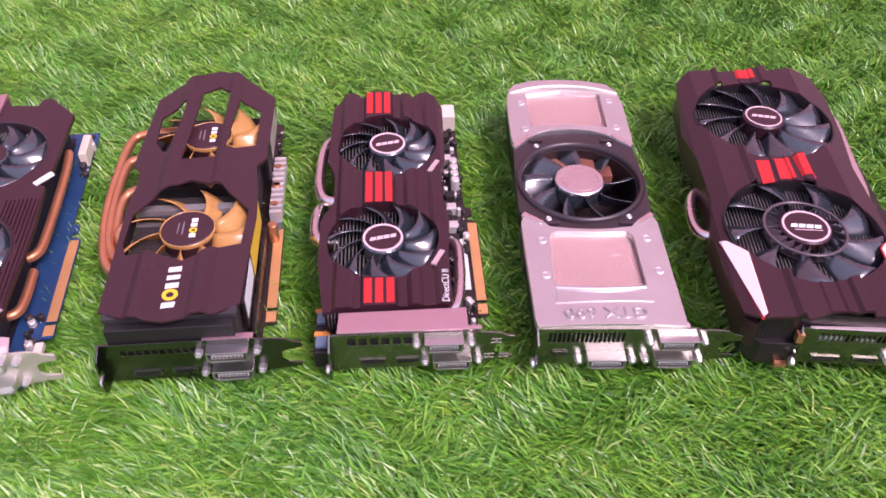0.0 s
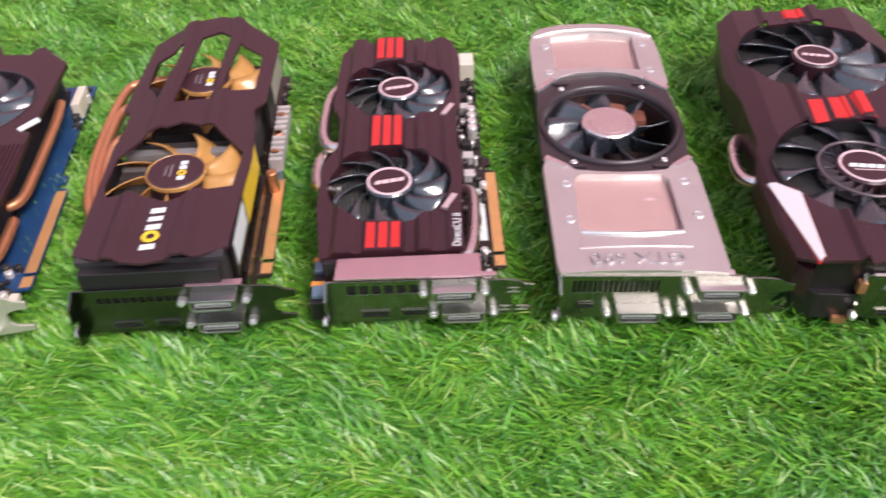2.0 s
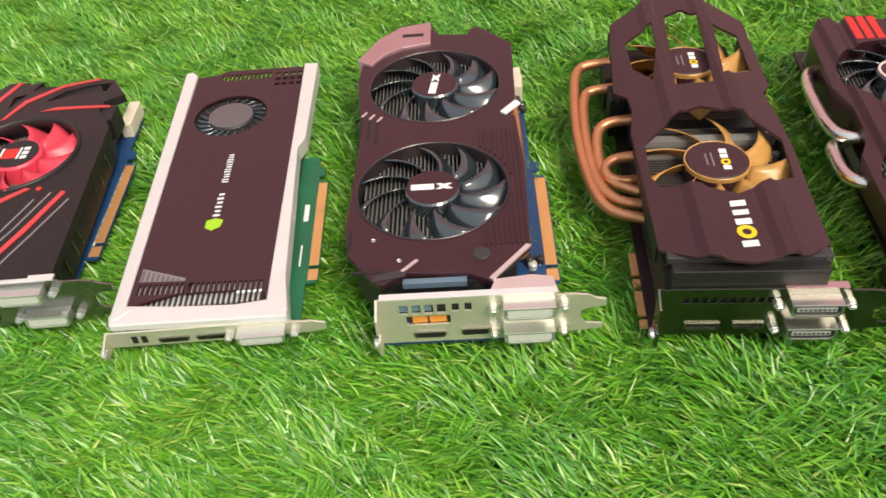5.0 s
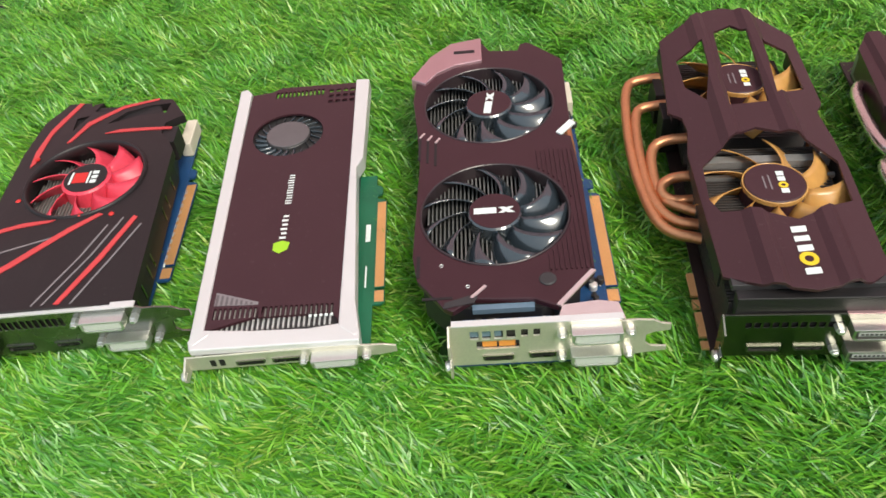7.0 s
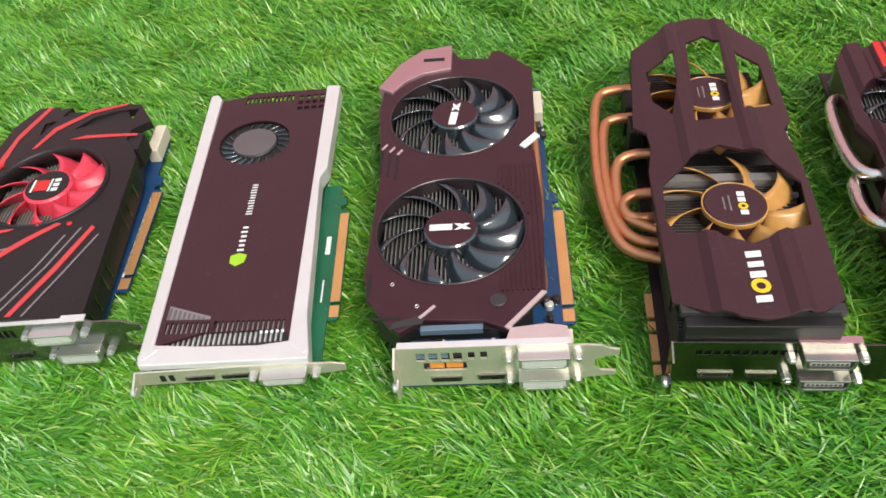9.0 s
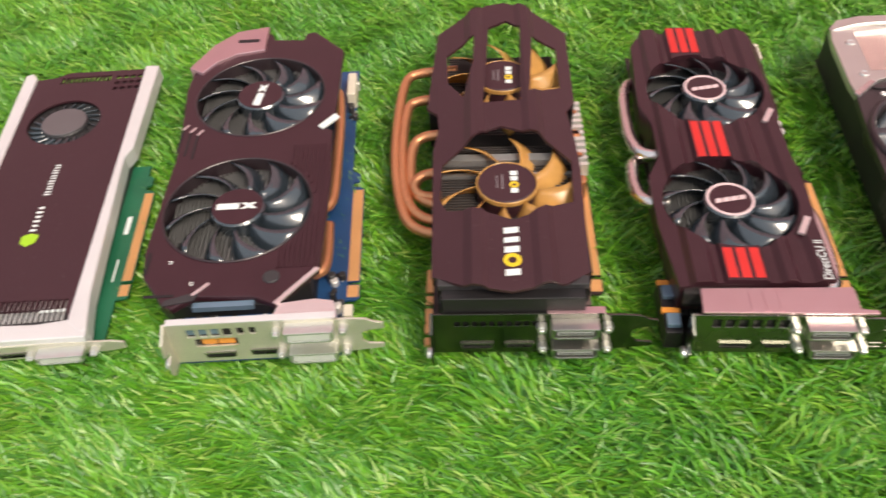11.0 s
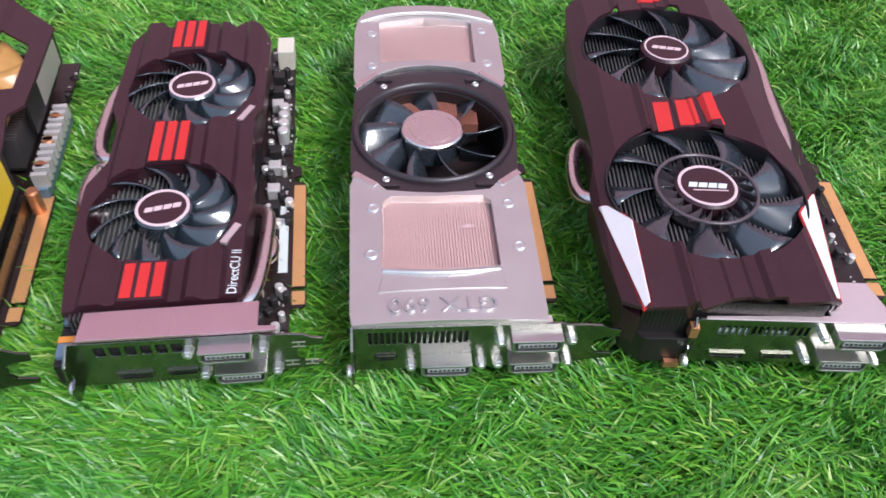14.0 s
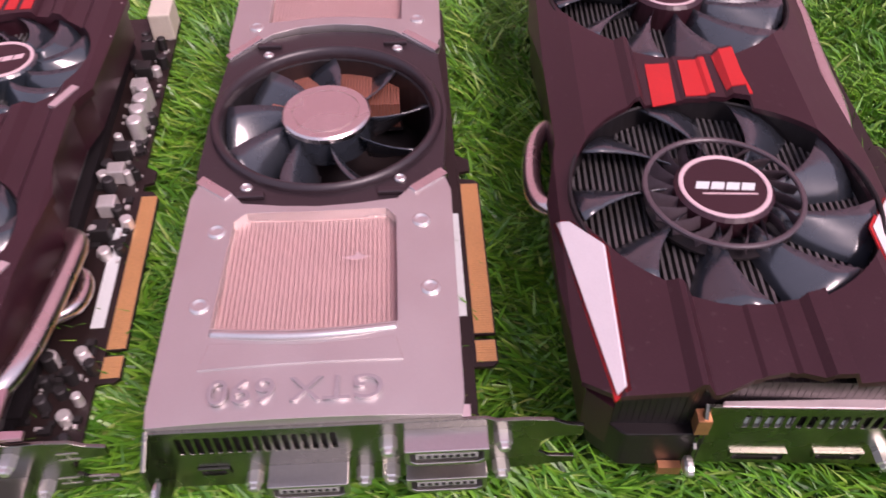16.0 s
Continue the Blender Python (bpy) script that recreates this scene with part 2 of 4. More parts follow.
def ring(cx, cy, r0, r1, z0, z1, n=40, round_top=0.6):
    bm = bmesh.new()
    prof = [(r0, z0), (r0, z1 - round_top), (r0 + round_top, z1), (r1 - round_top, z1), (r1, z1 - round_top), (r1, z0)]
    rings = [[bm.verts.new((cx + r * math.cos(2 * math.pi * i / n), cy + r * math.sin(2 * math.pi * i / n), z)) for i in range(n)] for r, z in prof]
    for k in range(len(prof)):
        a, b = rings[k], rings[(k + 1) % len(prof)]
        for i in range(n):
            bm.faces.new((a[i], b[i], b[(i + 1) % n], a[(i + 1) % n]))
    bmesh.ops.recalc_face_normals(bm, faces=bm.faces[:])
    return bm


def tube(points, r, n=10, soften=2):
    pts = [Vector(p) for p in points]
    for _ in range(soften):
        nxt = [pts[0]]
        for a, b in zip(pts, pts[1:]):
            nxt += [a.lerp(b, 0.25), a.lerp(b, 0.75)]
        pts = nxt + [pts[-1]]
    bm, rows = bmesh.new(), []
    for i, p in enumerate(pts):
        d = (pts[min(i + 1, len(pts) - 1)] - pts[max(i - 1, 0)]).normalized()
        side = d.cross(Vector((0.13, 0.21, 1))).normalized()
        up = side.cross(d)
        rows.append([bm.verts.new(p + r * (math.cos(2 * math.pi * k / n) * side + math.sin(2 * math.pi * k / n) * up)) for k in range(n)])
    for a, b in zip(rows, rows[1:]):
        for k in range(n):
            bm.faces.new((a[k], a[(k + 1) % n], b[(k + 1) % n], b[k]))
    bm.faces.new(rows[0][::-1])
    bm.faces.new(rows[-1])
    bmesh.ops.recalc_face_normals(bm, faces=bm.faces[:])
    return bm


def blade(rh, r, chord, sweep, z_lead, z_trail, cup=0.0, power=1.3, flare=0.25, nr=7, nc=5, thick=0.9):
    """One fan blade, from the hub at rh to r; chord and sweep in degrees."""
    bm = bmesh.new()
    top, low = [], []
    for i in range(nr):
        s = i / (nr - 1)
        row_t, row_l = [], []
        for j in range(nc):
            c = j / (nc - 1)
            rad = rh + (r - rh) * s
            a = radians(sweep * s ** power + chord * (c - 0.5) * (1 + flare * s))
            z = z_lead + (z_trail - z_lead) * c + cup * math.sin(math.pi * c) * (0.4 + 0.6 * s)
            p = (rad * math.cos(a), rad * math.sin(a), z)
            row_t.append(bm.verts.new(p))
            row_l.append(bm.verts.new((p[0], p[1], z - thick)))
        top.append(row_t)
        low.append(row_l)
    for i in range(nr - 1):
        for j in range(nc - 1):
            bm.faces.new((top[i][j], top[i + 1][j], top[i + 1][j + 1], top[i][j + 1]))
            bm.faces.new((low[i][j + 1], low[i + 1][j + 1], low[i + 1][j], low[i][j]))
    rim = [(i, 0) for i in range(nr)] + [(nr - 1, j) for j in range(1, nc)] + [(i, nc - 1) for i in range(nr - 2, -1, -1)] + [(0, j) for j in range(nc - 2, 0, -1)]
    for (a, b), (c, d) in zip(rim, rim[1:] + rim[:1]):
        bm.faces.new((low[a][b], low[c][d], top[c][d], top[a][b]))
    bmesh.ops.recalc_face_normals(bm, faces=bm.faces[:])
    return bm


# ---- things and their parts ----
def mesh_of(name, bm, mat, smooth=False):
    for v in bm.verts:
        v.co *= 0.001
    me = bpy.data.meshes.new(name)
    bm.to_mesh(me)
    bm.free()
    me.materials.append(mat)
    if smooth:
        for p in me.polygons:
            p.use_smooth = True
    return me


def part(name, bm, mat, parent, label="", smooth=False, bevel=0.0):
    ob = new(name, mesh_of(name, bm, mat, smooth))
    ob.parent = parent
    if label:
        tagged(ob, label)
    if bevel:
        md = ob.modifiers.new("bevel", "BEVEL")
        md.width, md.segments, md.limit_method, md.angle_limit = bevel * 0.001, 2, "ANGLE", radians(40)
    return ob


def letters(name, body, mat, parent, x, y, z, size, turn=0.0, raised=0.15, label="", stretch=1.0):
    cu = bpy.data.curves.new("letters", "FONT")
    cu.body, cu.size, cu.extrude, cu.align_x, cu.align_y = body, size * 0.001, raised * 0.001, "CENTER", "CENTER"
    tmp = new("letters", cu)
    me = bpy.data.meshes.new_from_object(tmp.evaluated_get(bpy.context.evaluated_depsgraph_get()))
    bpy.data.objects.remove(tmp)
    me.transform(pose(x * 0.001, y * 0.001, z * 0.001, 0, 0, turn) @ Matrix.Diagonal((stretch, 1, 1, 1)))
    me.materials.clear()
    me.materials.append(mat)
    ob = new(name, me)
    ob.parent = parent
    return tagged(ob, label) if label else ob


def card(name, x, y, turn, label):
    ob = new(name)
    ob.empty_display_size = 0.05
    ob.matrix_world = pose(x, y, 0, 0, 0, turn)
    return tagged(ob, label, "graphics card", "graphics cards in a row")


def fan(parent, cx, cy, z, rh, r, count, mat, hub_mat, chord, sweep, z_lead, z_trail, cup=0.0, power=1.3, flare=0.25, turn=0.0, label=""):
    rotor = part("fan", lathe(0, 0, [(rh, -12), (rh, -1.2), (rh - 1.2, 0)]), hub_mat, parent, label, False)
    rotor.location = (cx * 0.001, cy * 0.001, z * 0.001)
    me = mesh_of("fan_blade", blade(rh - 0.5, r, chord, sweep, z_lead, z_trail, cup, power, flare), mat, True)
    for i in range(count):
        b = new("fan_blade", me)
        b.parent = rotor
        b.rotation_euler = (0, 0, radians(turn + 360 * i / count))
    return rotor


def bracket(parent, xl, mat, z0=11.0, z1=50.0, holes=(), length=121.0, reach=1.0):
    """The slot plate, with its tongue to the right and its bent tab to the left."""
    xr = xl + length
    h = z1 - z0
    body = xr - 33
    out = [(xl, z0), (body + 6, z0), (body + 9, z0 + 0.06 * h), (xr - 8, z0 + 0.12 * h)]
    if h > 25:
        out += [(xr - 1, z0 + 0.14 * h), (xr - 1, z0 + 0.24 * h), (xr - 9, z0 + 0.27 * h), (xr - 12, z0 + 0.36 * h), (xr - 12, z0 + 0.56 * h),
                (xr - 8, z0 + 0.63 * h), (xr, z0 + 0.66 * h), (xr, z0 + 0.80 * h), (xr - 5, z0 + 0.84 * h), (xr - 9, z0 + 0.92 * h), (body + 16, z0 + 0.95 * h)]
    else:
        out += [(xr, z0 + 0.25 * h), (xr, z0 + 0.7 * h), (xr - 6, z0 + 0.85 * h)]
    out += [(body + 8, z0 + 0.95 * h), (body + 5, z1), (xl, z1)]
    plate = part("bracket", prism(out, -1.2, 0, holes, upright=True), mat, parent, bevel=0.25)
    tab = [(0, z0 - 1), (-9, z0 - 1), (-11, z0 + 3), (-11, z0 + 0.36 * h), (-6, z0 + 0.40 * h), (-6, z0 + 0.52 * h), (-11, z0 + 0.56 * h), (-10, z1 - 6), (0, z1)]
    tab = [(u * reach, v) for u, v in tab]
    bm = prism(tab, xl - 1.2, xl)
    for v in bm.verts:
        v.co = Vector((v.co.z, v.co.x, v.co.y))
    part("mounting_tab", bm, mat, plate, bevel=0.2)
    part("tab_screw", lathe(0, 0, [(3.4, 0), (3.4, 1.6), (2.4, 2.4)], 14), CHROME, plate).matrix_local = pose((xl - 1.4) * 0.001, -0.0065, (z0 + 0.22 * h) * 0.001, 0, -90, 0)
    if h > 25:
        plate.scale.z, plate.location.z = 0.80, 0.0072
    else:
        plate.scale.z, plate.location.z = 0.64, 0.0092
    return plate


def dvi(parent, x, z, w=24.0, h=9.0, deep=8.5, insert=INSERT_DARK):
    out = [(x + 2, z), (x + w - 2, z), (x + w, z + 2.5), (x + w, z + h), (x, z + h), (x, z + 2.5)]
    inner = [(x + 3.0, z + 1.5), (x + w - 3.0, z + 1.5), (x + w - 1.4, z + 3.2), (x + w - 1.4, z + h - 1.5), (x + 1.4, z + h - 1.5), (x + 1.4, z + 3.2)]
    shell = part("dvi_port", prism(out, -deep, -1.0, [inner], upright=True), CHROME if insert is INSERT_PALE else SHELL, parent, "bright metal video port", bevel=0.25)
    part("port_insert", boxes((x + 0.8, x + w - 0.8, -deep + 4.2, -1.0, z + 0.8, z + h - 0.8)), insert, shell)
    part("port_tongue", boxes((x + 3.0, x + w - 3.0, -deep + 0.6, -deep + 4.4, z + 0.36 * h, z + 0.70 * h)), INSERT_PALE, shell, "pale contact block")
    if insert is INSERT_PALE:
        part("dust_cap", prism([(x + 1.6, z + 3.0), (x + 3.2, z + 1.7), (x + w - 3.2, z + 1.7), (x + w - 1.6, z + 3.0), (x + w - 1.6, z + h - 1.7), (x + 1.6, z + h - 1.7)], -deep + 0.3, -deep + 2.6, upright=True), CAP, shell, "pale grey dust cap", bevel=0.4)
    else:
        part("slot_strip", boxes(*[(x + 4 + i * (w - 9) / 7, x + 5.2 + i * (w - 9) / 7, -deep + 0.3, -deep + 0.65, z + 0.46 * h, z + 0.60 * h) for i in range(8)]), BLACK, shell)["kind"] = "stuff"
    for sx in (x - 4.6, x + w + 4.6):
        post = lathe(0, 0, [(2.6, 0), (2.6, 4.0), (1.9, 4.4), (1.9, 5.6), (1.4, 6.0)], 6)
        part("screw_post", post, CHROME, shell).matrix_local = pose(sx * 0.001, -0.001, (z + h / 2) * 0.001, 90, 0, 0)
    return shell


def small_port(parent, x, z, w=15.0, h=5.0, name="display_port"):
    out = [(x, z + 1.2), (x + 1.2, z), (x + w - 1.2, z), (x + w, z + 1.2), (x + w, z + h), (x, z + h)]
    inner = [(x + 0.8, z + 1.6), (x + 1.7, z + 0.8), (x + w - 1.7, z + 0.8), (x + w - 0.8, z + 1.6), (x + w - 0.8, z + h - 0.8), (x + 0.8, z + h - 0.8)]
    p = part(name, prism(out, -2.2, -1.0, [inner], upright=True), TARNISHED, parent)
    part("port_insert", boxes((x + 2.5, x + w - 2.5, -1.9, -1.0, z + h * 0.42, z + h * 0.62), (x + 0.8, x + w - 0.8, -1.25, -1.15, z + 0.8, z + h - 0.8)), BLACK, p)
    return p


def board(parent, x0, x1, y1, mat, finger, z=14.0, y_f0=46.0, y_f1=132.0, y0=1.0):
    """The circuit board with its contact strip on the right-hand edge."""
    pcb = part("circuit_board", boxes((x0, x1, y0, y1, z, z + 1.6)), mat, parent, bevel=0.2)
    strip = [(x1, y_f0 - 8), (x1 + finger - 2, y_f0 - 8), (x1 + finger, y_f0 - 6), (x1 + finger, y_f0 + 3.4), (x1 + 1, y_f0 + 3.6), (x1 + 1, y_f0 + 5.6), (x1 + finger, y_f0 + 5.8), (x1 + finger, y_f1 - 2),
             (x1 + finger - 2, y_f1), (x1 + 1, y_f1 + 1), (x1 + 1, y_f1 + 5), (x1 + finger - 3, y_f1 + 6), (x1 + finger - 3, y_f1 + 13), (x1, y_f1 + 16)]
    conn = part("edge_connector", prism(strip, z + 0.1, z + 1.5), mat, pcb)
    part("contact_strip", boxes(*[(x1 + 1.2, x1 + finger - 0.8, y, y + 0.8, z - 0.1, z + 1.75) for y in [y_f0 - 6 + i * 1.05 for i in range(8)] + [y_f0 + 7 + i * 1.05 for i in range(int((y_f1 - y_f0 - 9) / 1.05))]]), GOLD, conn, "gold plated contacts")["kind"] = "stuff"
    part("contact_base", boxes((x1 + 1.0, x1 + finger - 0.5, y_f0 + 6.2, y_f1 - 2.4, z, z + 1.62), (x1 + 1.0, x1 + finger - 0.5, y_f0 - 6, y_f0 + 3, z, z + 1.62)), GOLD, conn)
    return pcb


def populate(pcb, x0, x1, y0, y1, z, count, seed, tall=1.0):
    """Small chips, cans and solder joints on an open strip of circuit board."""
    rnd = random.Random(seed)
    for _ in range(count):
        x, y, kind = rnd.uniform(x0, x1), rnd.uniform(y0, y1), rnd.random()
        if kind < 0.25:
            r, h = rnd.uniform(1.6, 2.6), rnd.uniform(4, 7) * tall
            part("capacitor", lathe(x, y, [(r, z), (r, z + h - 0.5), (r - 0.5, z + h)], 12), rnd.choice((SOLDER, DARK_GREY, CHIP)), pcb)
        elif kind < 0.6:
            w, d, h = rnd.uniform(1.5, 4), rnd.uniform(1.5, 4), rnd.uniform(0.8, 2.2)
            part("chip", boxes((x - w / 2, x + w / 2, y - d / 2, y + d / 2, z, z + h)), CHIP, pcb)
        else:
            w, d = rnd.uniform(0.6, 1.8), rnd.uniform(0.8, 2.4)
            part("solder_joint", boxes((x - w / 2, x + w / 2, y - d / 2, y + d / 2, z, z + rnd.uniform(0.4, 1.2))), SOLDER, pcb)


def heatsink(parent, x0, x1, y0, y1, z0, z1, pitch, thick, mat, label, name="heatsink", along="y", base=None):
    """A base plate with thin fins standing on it."""
    sink = part(name, boxes((x0, x1, y0, y1, z0 - 2.0, z0)), base or BLACK, parent, label)
    span, wide = (x1 - x0, y1 - y0) if along == "y" else (y1 - y0, x1 - x0)
    me = mesh_of("fin", boxes((0, thick, 0, wide, z0, z1) if along == "y" else (0, wide, 0, thick, z0, z1)), mat)
    for i in range(int(span / pitch)):
        fin = new("fin", me)
        fin.parent = sink
        fin.location = ((x0 + i * pitch) * 0.001, y0 * 0.001, 0) if along == "y" else (x0 * 0.001, (y0 + i * pitch) * 0.001, 0)
    return sink


def hub_logo(rotor, turn, size, z=0.0, mat=None, count=4):
    """Slanted bars in the place of a printed mark on a fan hub."""
    c, sn = math.cos(radians(turn)), math.sin(radians(turn))
    step = 2 * size / count
    for i in range(count):
        x = -size + i * step
        pts = [(x, -0.17 * size), (x + step * 0.86, -0.17 * size), (x + step * 1.08, 0.17 * size), (x + step * 0.22, 0.17 * size)]
        part("logo_bar", prism([(px * c - py * sn, px * sn + py * c) for px, py in pts], z, z + 0.25), mat or PINK_PRINT, rotor)


def screw(parent, x, y, z, r=2.4):
    s = part("screw", lathe(x, y, [(r, z - 1), (r, z + 0.5), (r * 0.75, z + 0.9), (r * 0.45, z + 0.5)], 14), CHROME, parent)
    return s


# ---- setting ----
def sheet(name, bm, mat, label, category):
    ob = new(name, mesh_of(name, bm, mat))
    return tagged(ob, label, category, kind="structure")


sheet("floor", boxes((-20000, 20000, -20000, 20000, -60, -8)), FLOOR, "dark brown bare floor under the turf mat", "floor")
MAT_EDGE = [(-584, -700), (900, -700), (900, 1500), (-923, 1500)]
sheet("ground", prism(MAT_EDGE, -8, 0), BACKING, "green backing of the artificial turf mat", "turf")
# unseen wall, added so that upward surfaces mirror a rose tone
sheet("wall_north", boxes((-4000, 4000, 2000, 2200, -8, 3600)), WALL, "plain rose wall beyond the turf, unseen, added to tint reflections", "wall")

# ---- the cards: x to the right, y away, in millimetres from the right-hand end of the slot plate ----
# silver card with one central fan and two windows
g = card("graphics_card", 0.147, 0.370, -2.0, "silver metal graphics card with one central fan on turf")
pcb = board(g, -86, 6, 266, PCB_BLACK, 8.5)
part("barcode_sticker", boxes((1.5, 5, 60, 112, 15.6, 15.9)), WHITE, pcb, "white barcode sticker")
part("body", prism(rounded(-87.5, -1.5, 1, 266, 9), 16, 45.5, [circle(-45.5, 138, 41, 40), rounded(-77, -17, 30, 83, 3), rounded(-76, -12, 202, 253, 3)]), BLACK, g, "black side walls", bevel=0.6)


def bow(x, y):
    return -0.0011 * (x + 45) ** 2


XC = [-80, -66, -52, -38, -24, -10]
front = [(-89, 0), (-1, 0), (0, 6), (1, 92), (-2, 103), (-14, 92), (-18, 87), (-32, 84.5), (-45, 83.5), (-58, 84.5), (-72, 87), (-76, 92), (-88, 103), (-91, 92), (-90, 6)]
cover = part("front_cover", prism(front, 45, 50.5, [[(-75.5, 33), (-62, 31.2), (-47, 30.5), (-32, 31.2), (-18.5, 33), (-18.5, 78), (-22, 82), (-46, 81), (-70, 82), (-74, 78)]], XC, bow), SILVER, g, "satin silver front cover", bevel=0.9)
rear = [(-88, 176), (-72, 193), (-60, 197.5), (-45, 199), (-30, 197.5), (-18, 193), (-1, 178), (2, 190), (3, 238), (1, 256), (-6, 265), (-24, 268.5), (-45, 269.5), (-66, 268.5), (-82, 264), (-88, 255), (-90, 238), (-90, 190)]
rcover = part("rear_cover", prism(rear, 45, 50.5, [[(-74, 203), (-45, 205), (-15, 203), (-14, 250), (-45, 253.5), (-74, 249)]], XC, bow), SILVER, g, "satin silver rear cover", bevel=0.9)
part("rear_lip", tube([(-87, 252, 48), (-70, 256, 51.2), (-45, 258, 52), (-20, 256, 51.2), (1, 252, 48)], 1.6, 8, 2), SILVER, rcover, smooth=True)
part("light_strip", tube([(-75, 31, 49), (-60, 28.4, 50.6), (-47, 27.6, 51), (-34, 28.4, 50.6), (-19, 31, 49)], 1.5, 8, 2), CHROME, cover, "bright curved trim strip", True)
part("trim_step", prism([(-77, 17.5), (-17, 18.5), (-19, 27), (-47, 24.5), (-75, 27)], 50.2, 51.1, cuts=XC, shape=bow), SILVER, cover, bevel=0.3)
letters("model_text", "GTX 690", SILVER_DIM, cover, -47.5, 9.5, 50.8, 11.5, 180, 0.6, "raised silver lettering", 1.15)
for own, pts in ((cover, [(-88, 103), (-76, 92), (-78.4, 89.4), (-90.4, 99.6)]), (cover, [(-2, 103), (-14, 92), (-11.6, 89.4), (0.4, 99.6)]), (rcover, [(-88, 176), (-75, 190), (-77.4, 192.6), (-90, 179.6)]), (rcover, [(-1, 178), (-15, 191), (-12.6, 193.6), (1.4, 181.6)])):
    part("corner_bevel", prism(pts, 49.2, 51.3, shape=lambda x, y: bow(x, y)), NICKEL_PIPE, own, "bright bevelled corner", bevel=0.4)
for wx0, wx1, wy0, wy1, own in ((-76, -18, 31, 82.5, cover), (-75, -13, 203, 252, rcover)):
    # fin and base colour carry the pink reflected veil of the pane above
    heatsink(own, wx0, wx1, wy0, wy1, 43.7, 45.4, 1.5, 1.1, FIN_ROSE, "fin stack coloured with the rose pane reflection", "fin_stack", base=FIN_ROSE)
    part("window_pane", boxes((wx0 - 0.6, wx1 + 0.6, wy0 + 1.2, wy1 - 0.8, 46.0, 46.6)), GLASS, own, "clear acrylic window").visible_shadow = False
part("window_scratch", prism([(-37, 62.4), (-33, 63.2), (-31.5, 65), (-30.4, 63.6), (-27, 62.6), (-30, 61.9), (-32, 61.2)], 46.62, 46.7), PALE, cover)
octo = [(-91, 104), (-77, 93), (-73, 88), (-45, 84.5), (-17, 88), (-13, 93), (-1, 104), (2, 138), (0, 178), (-16, 192), (-30, 196), (-45, 197.5), (-60, 196), (-74, 192), (-89, 177), (-91, 138)]
frame_p = part("fan_frame", prism(octo, 43, 47.6, [circle(-45, 138, 41.8, 48)]), FRAME_DARK, g, "dark moulded fan frame", bevel=0.5)
part("fan_ring", ring(-45, 138, 41.6, 45.4, 38, 50.6, 56, 1.5), FRAME_DARK, frame_p, smooth=True)
part("fan_floor", lathe(-45, 138, [(42, 18), (42, 19)], 32), BLACK, g)
# dense stack whose colour paints the brown-red reflection behind the fan
heatsink(g, -70, -16, 156, 179, 26, 38, 1.3, 0.95, FIN_REFLECT, "fins coloured as the brown-red reflection behind the fan", "fin_stack")
for x, y in ((-70, 92), (-20, 92), (-72, 186), (-18, 186)):
    part("frame_rib", boxes((x - 5, x + 5, y - 1.4, y + 1.4, 47.6, 49.4)), FRAME_DARK, frame_p, bevel=0.4)
rotor = fan(g, -45.5, 138, 48, 17, 40.6, 9, BLADE_MATTE, BLADE_MATTE, 23, 14, -1.5, -17, 1.0, turn=8, label="black fan with a silver hub")
part("hub_cap", lathe(0, 0, [(17.4, -1), (17.4, 0.9), (16.6, 1.7), (13.4, 1.7), (13.2, 1.2), (12.8, 1.2), (12.6, 1.8)], 48), NICKEL_PIPE, rotor, "spun silver hub cap")
for x, y in ((-79, 74), (-10, 76), (-80, 42), (-8, 46), (-79, 200), (-8, 203), (-79, 236), (-8, 240)):
    screw(cover if y < 100 else rcover, x, y, 50.5 + bow(x, y), 3.2)
for x, y in ((-72, 97), (-17, 99), (-72, 180), (-17, 182)):
    screw(frame_p, x, y, 47.8, 2.1)
part("side_lettering", boxes(*[(-91.3, -90.6, 62 + i * 5.2, 65.6 + i * 5.2, 30, 41) for i in range(7)]), DARK_GREY, cover, "raised bars of dark lettering")
vents = [rounded(-82 + i * 2.72, -80.3 + i * 2.72, 35, 46, 0.7, 2) for i in range(17)]
br = bracket(g, -88.5, TARNISHED, 11, 50, vents + [rounded(-79, -69, 20, 26, 1, 2)], length=122.5)
# black sheet painted as the shade behind the slots; other brackets have one too
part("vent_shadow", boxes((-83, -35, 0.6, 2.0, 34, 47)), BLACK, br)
small_port(br, -78.5, 20.5, 9, 5, "mini_port")
for x, z in ((-58, 14.5), (-17.5, 35.5), (-17.5, 15)):
    dvi(br, x, z, 23.5, 10)
part("flange", boxes((-11, 1.5, -1, 4, 48.6, 49.8)), PALE, br)

# card with corrugated cover, red stripes and two fans (middle of the row)
a = card("graphics_card", 0.018, 0.374, 0.5, "maroon-black graphics card with red stripes, two fans, on turf")
pcb = board(a, -84, 9, 268, PCB_BLACK, 8)
part("paper_sticker", boxes((2.6, 7.4, 62, 112, 15.6, 15.9)), WHITE, pcb, "white paper sticker")
populate(pcb, -12, 8, 10, 56, 15.6, 70, 3)
populate(pcb, -8, 8, 92, 128, 15.6, 40, 5)
populate(pcb, -8, 8, 132, 262, 15.6, 95, 4)
part("power_socket", boxes((-2, 9, 246, 264, 15.6, 30)), CREAM, pcb, "cream power socket", bevel=0.8)
for yy in (104, 118, 138, 152, 198, 212, 228):
    part("choke", boxes((-4.5, 2.6, yy, yy + 7, 15.6, 22.5)), SOLDER if yy % 4 else CHIP, pcb, bevel=0.6)
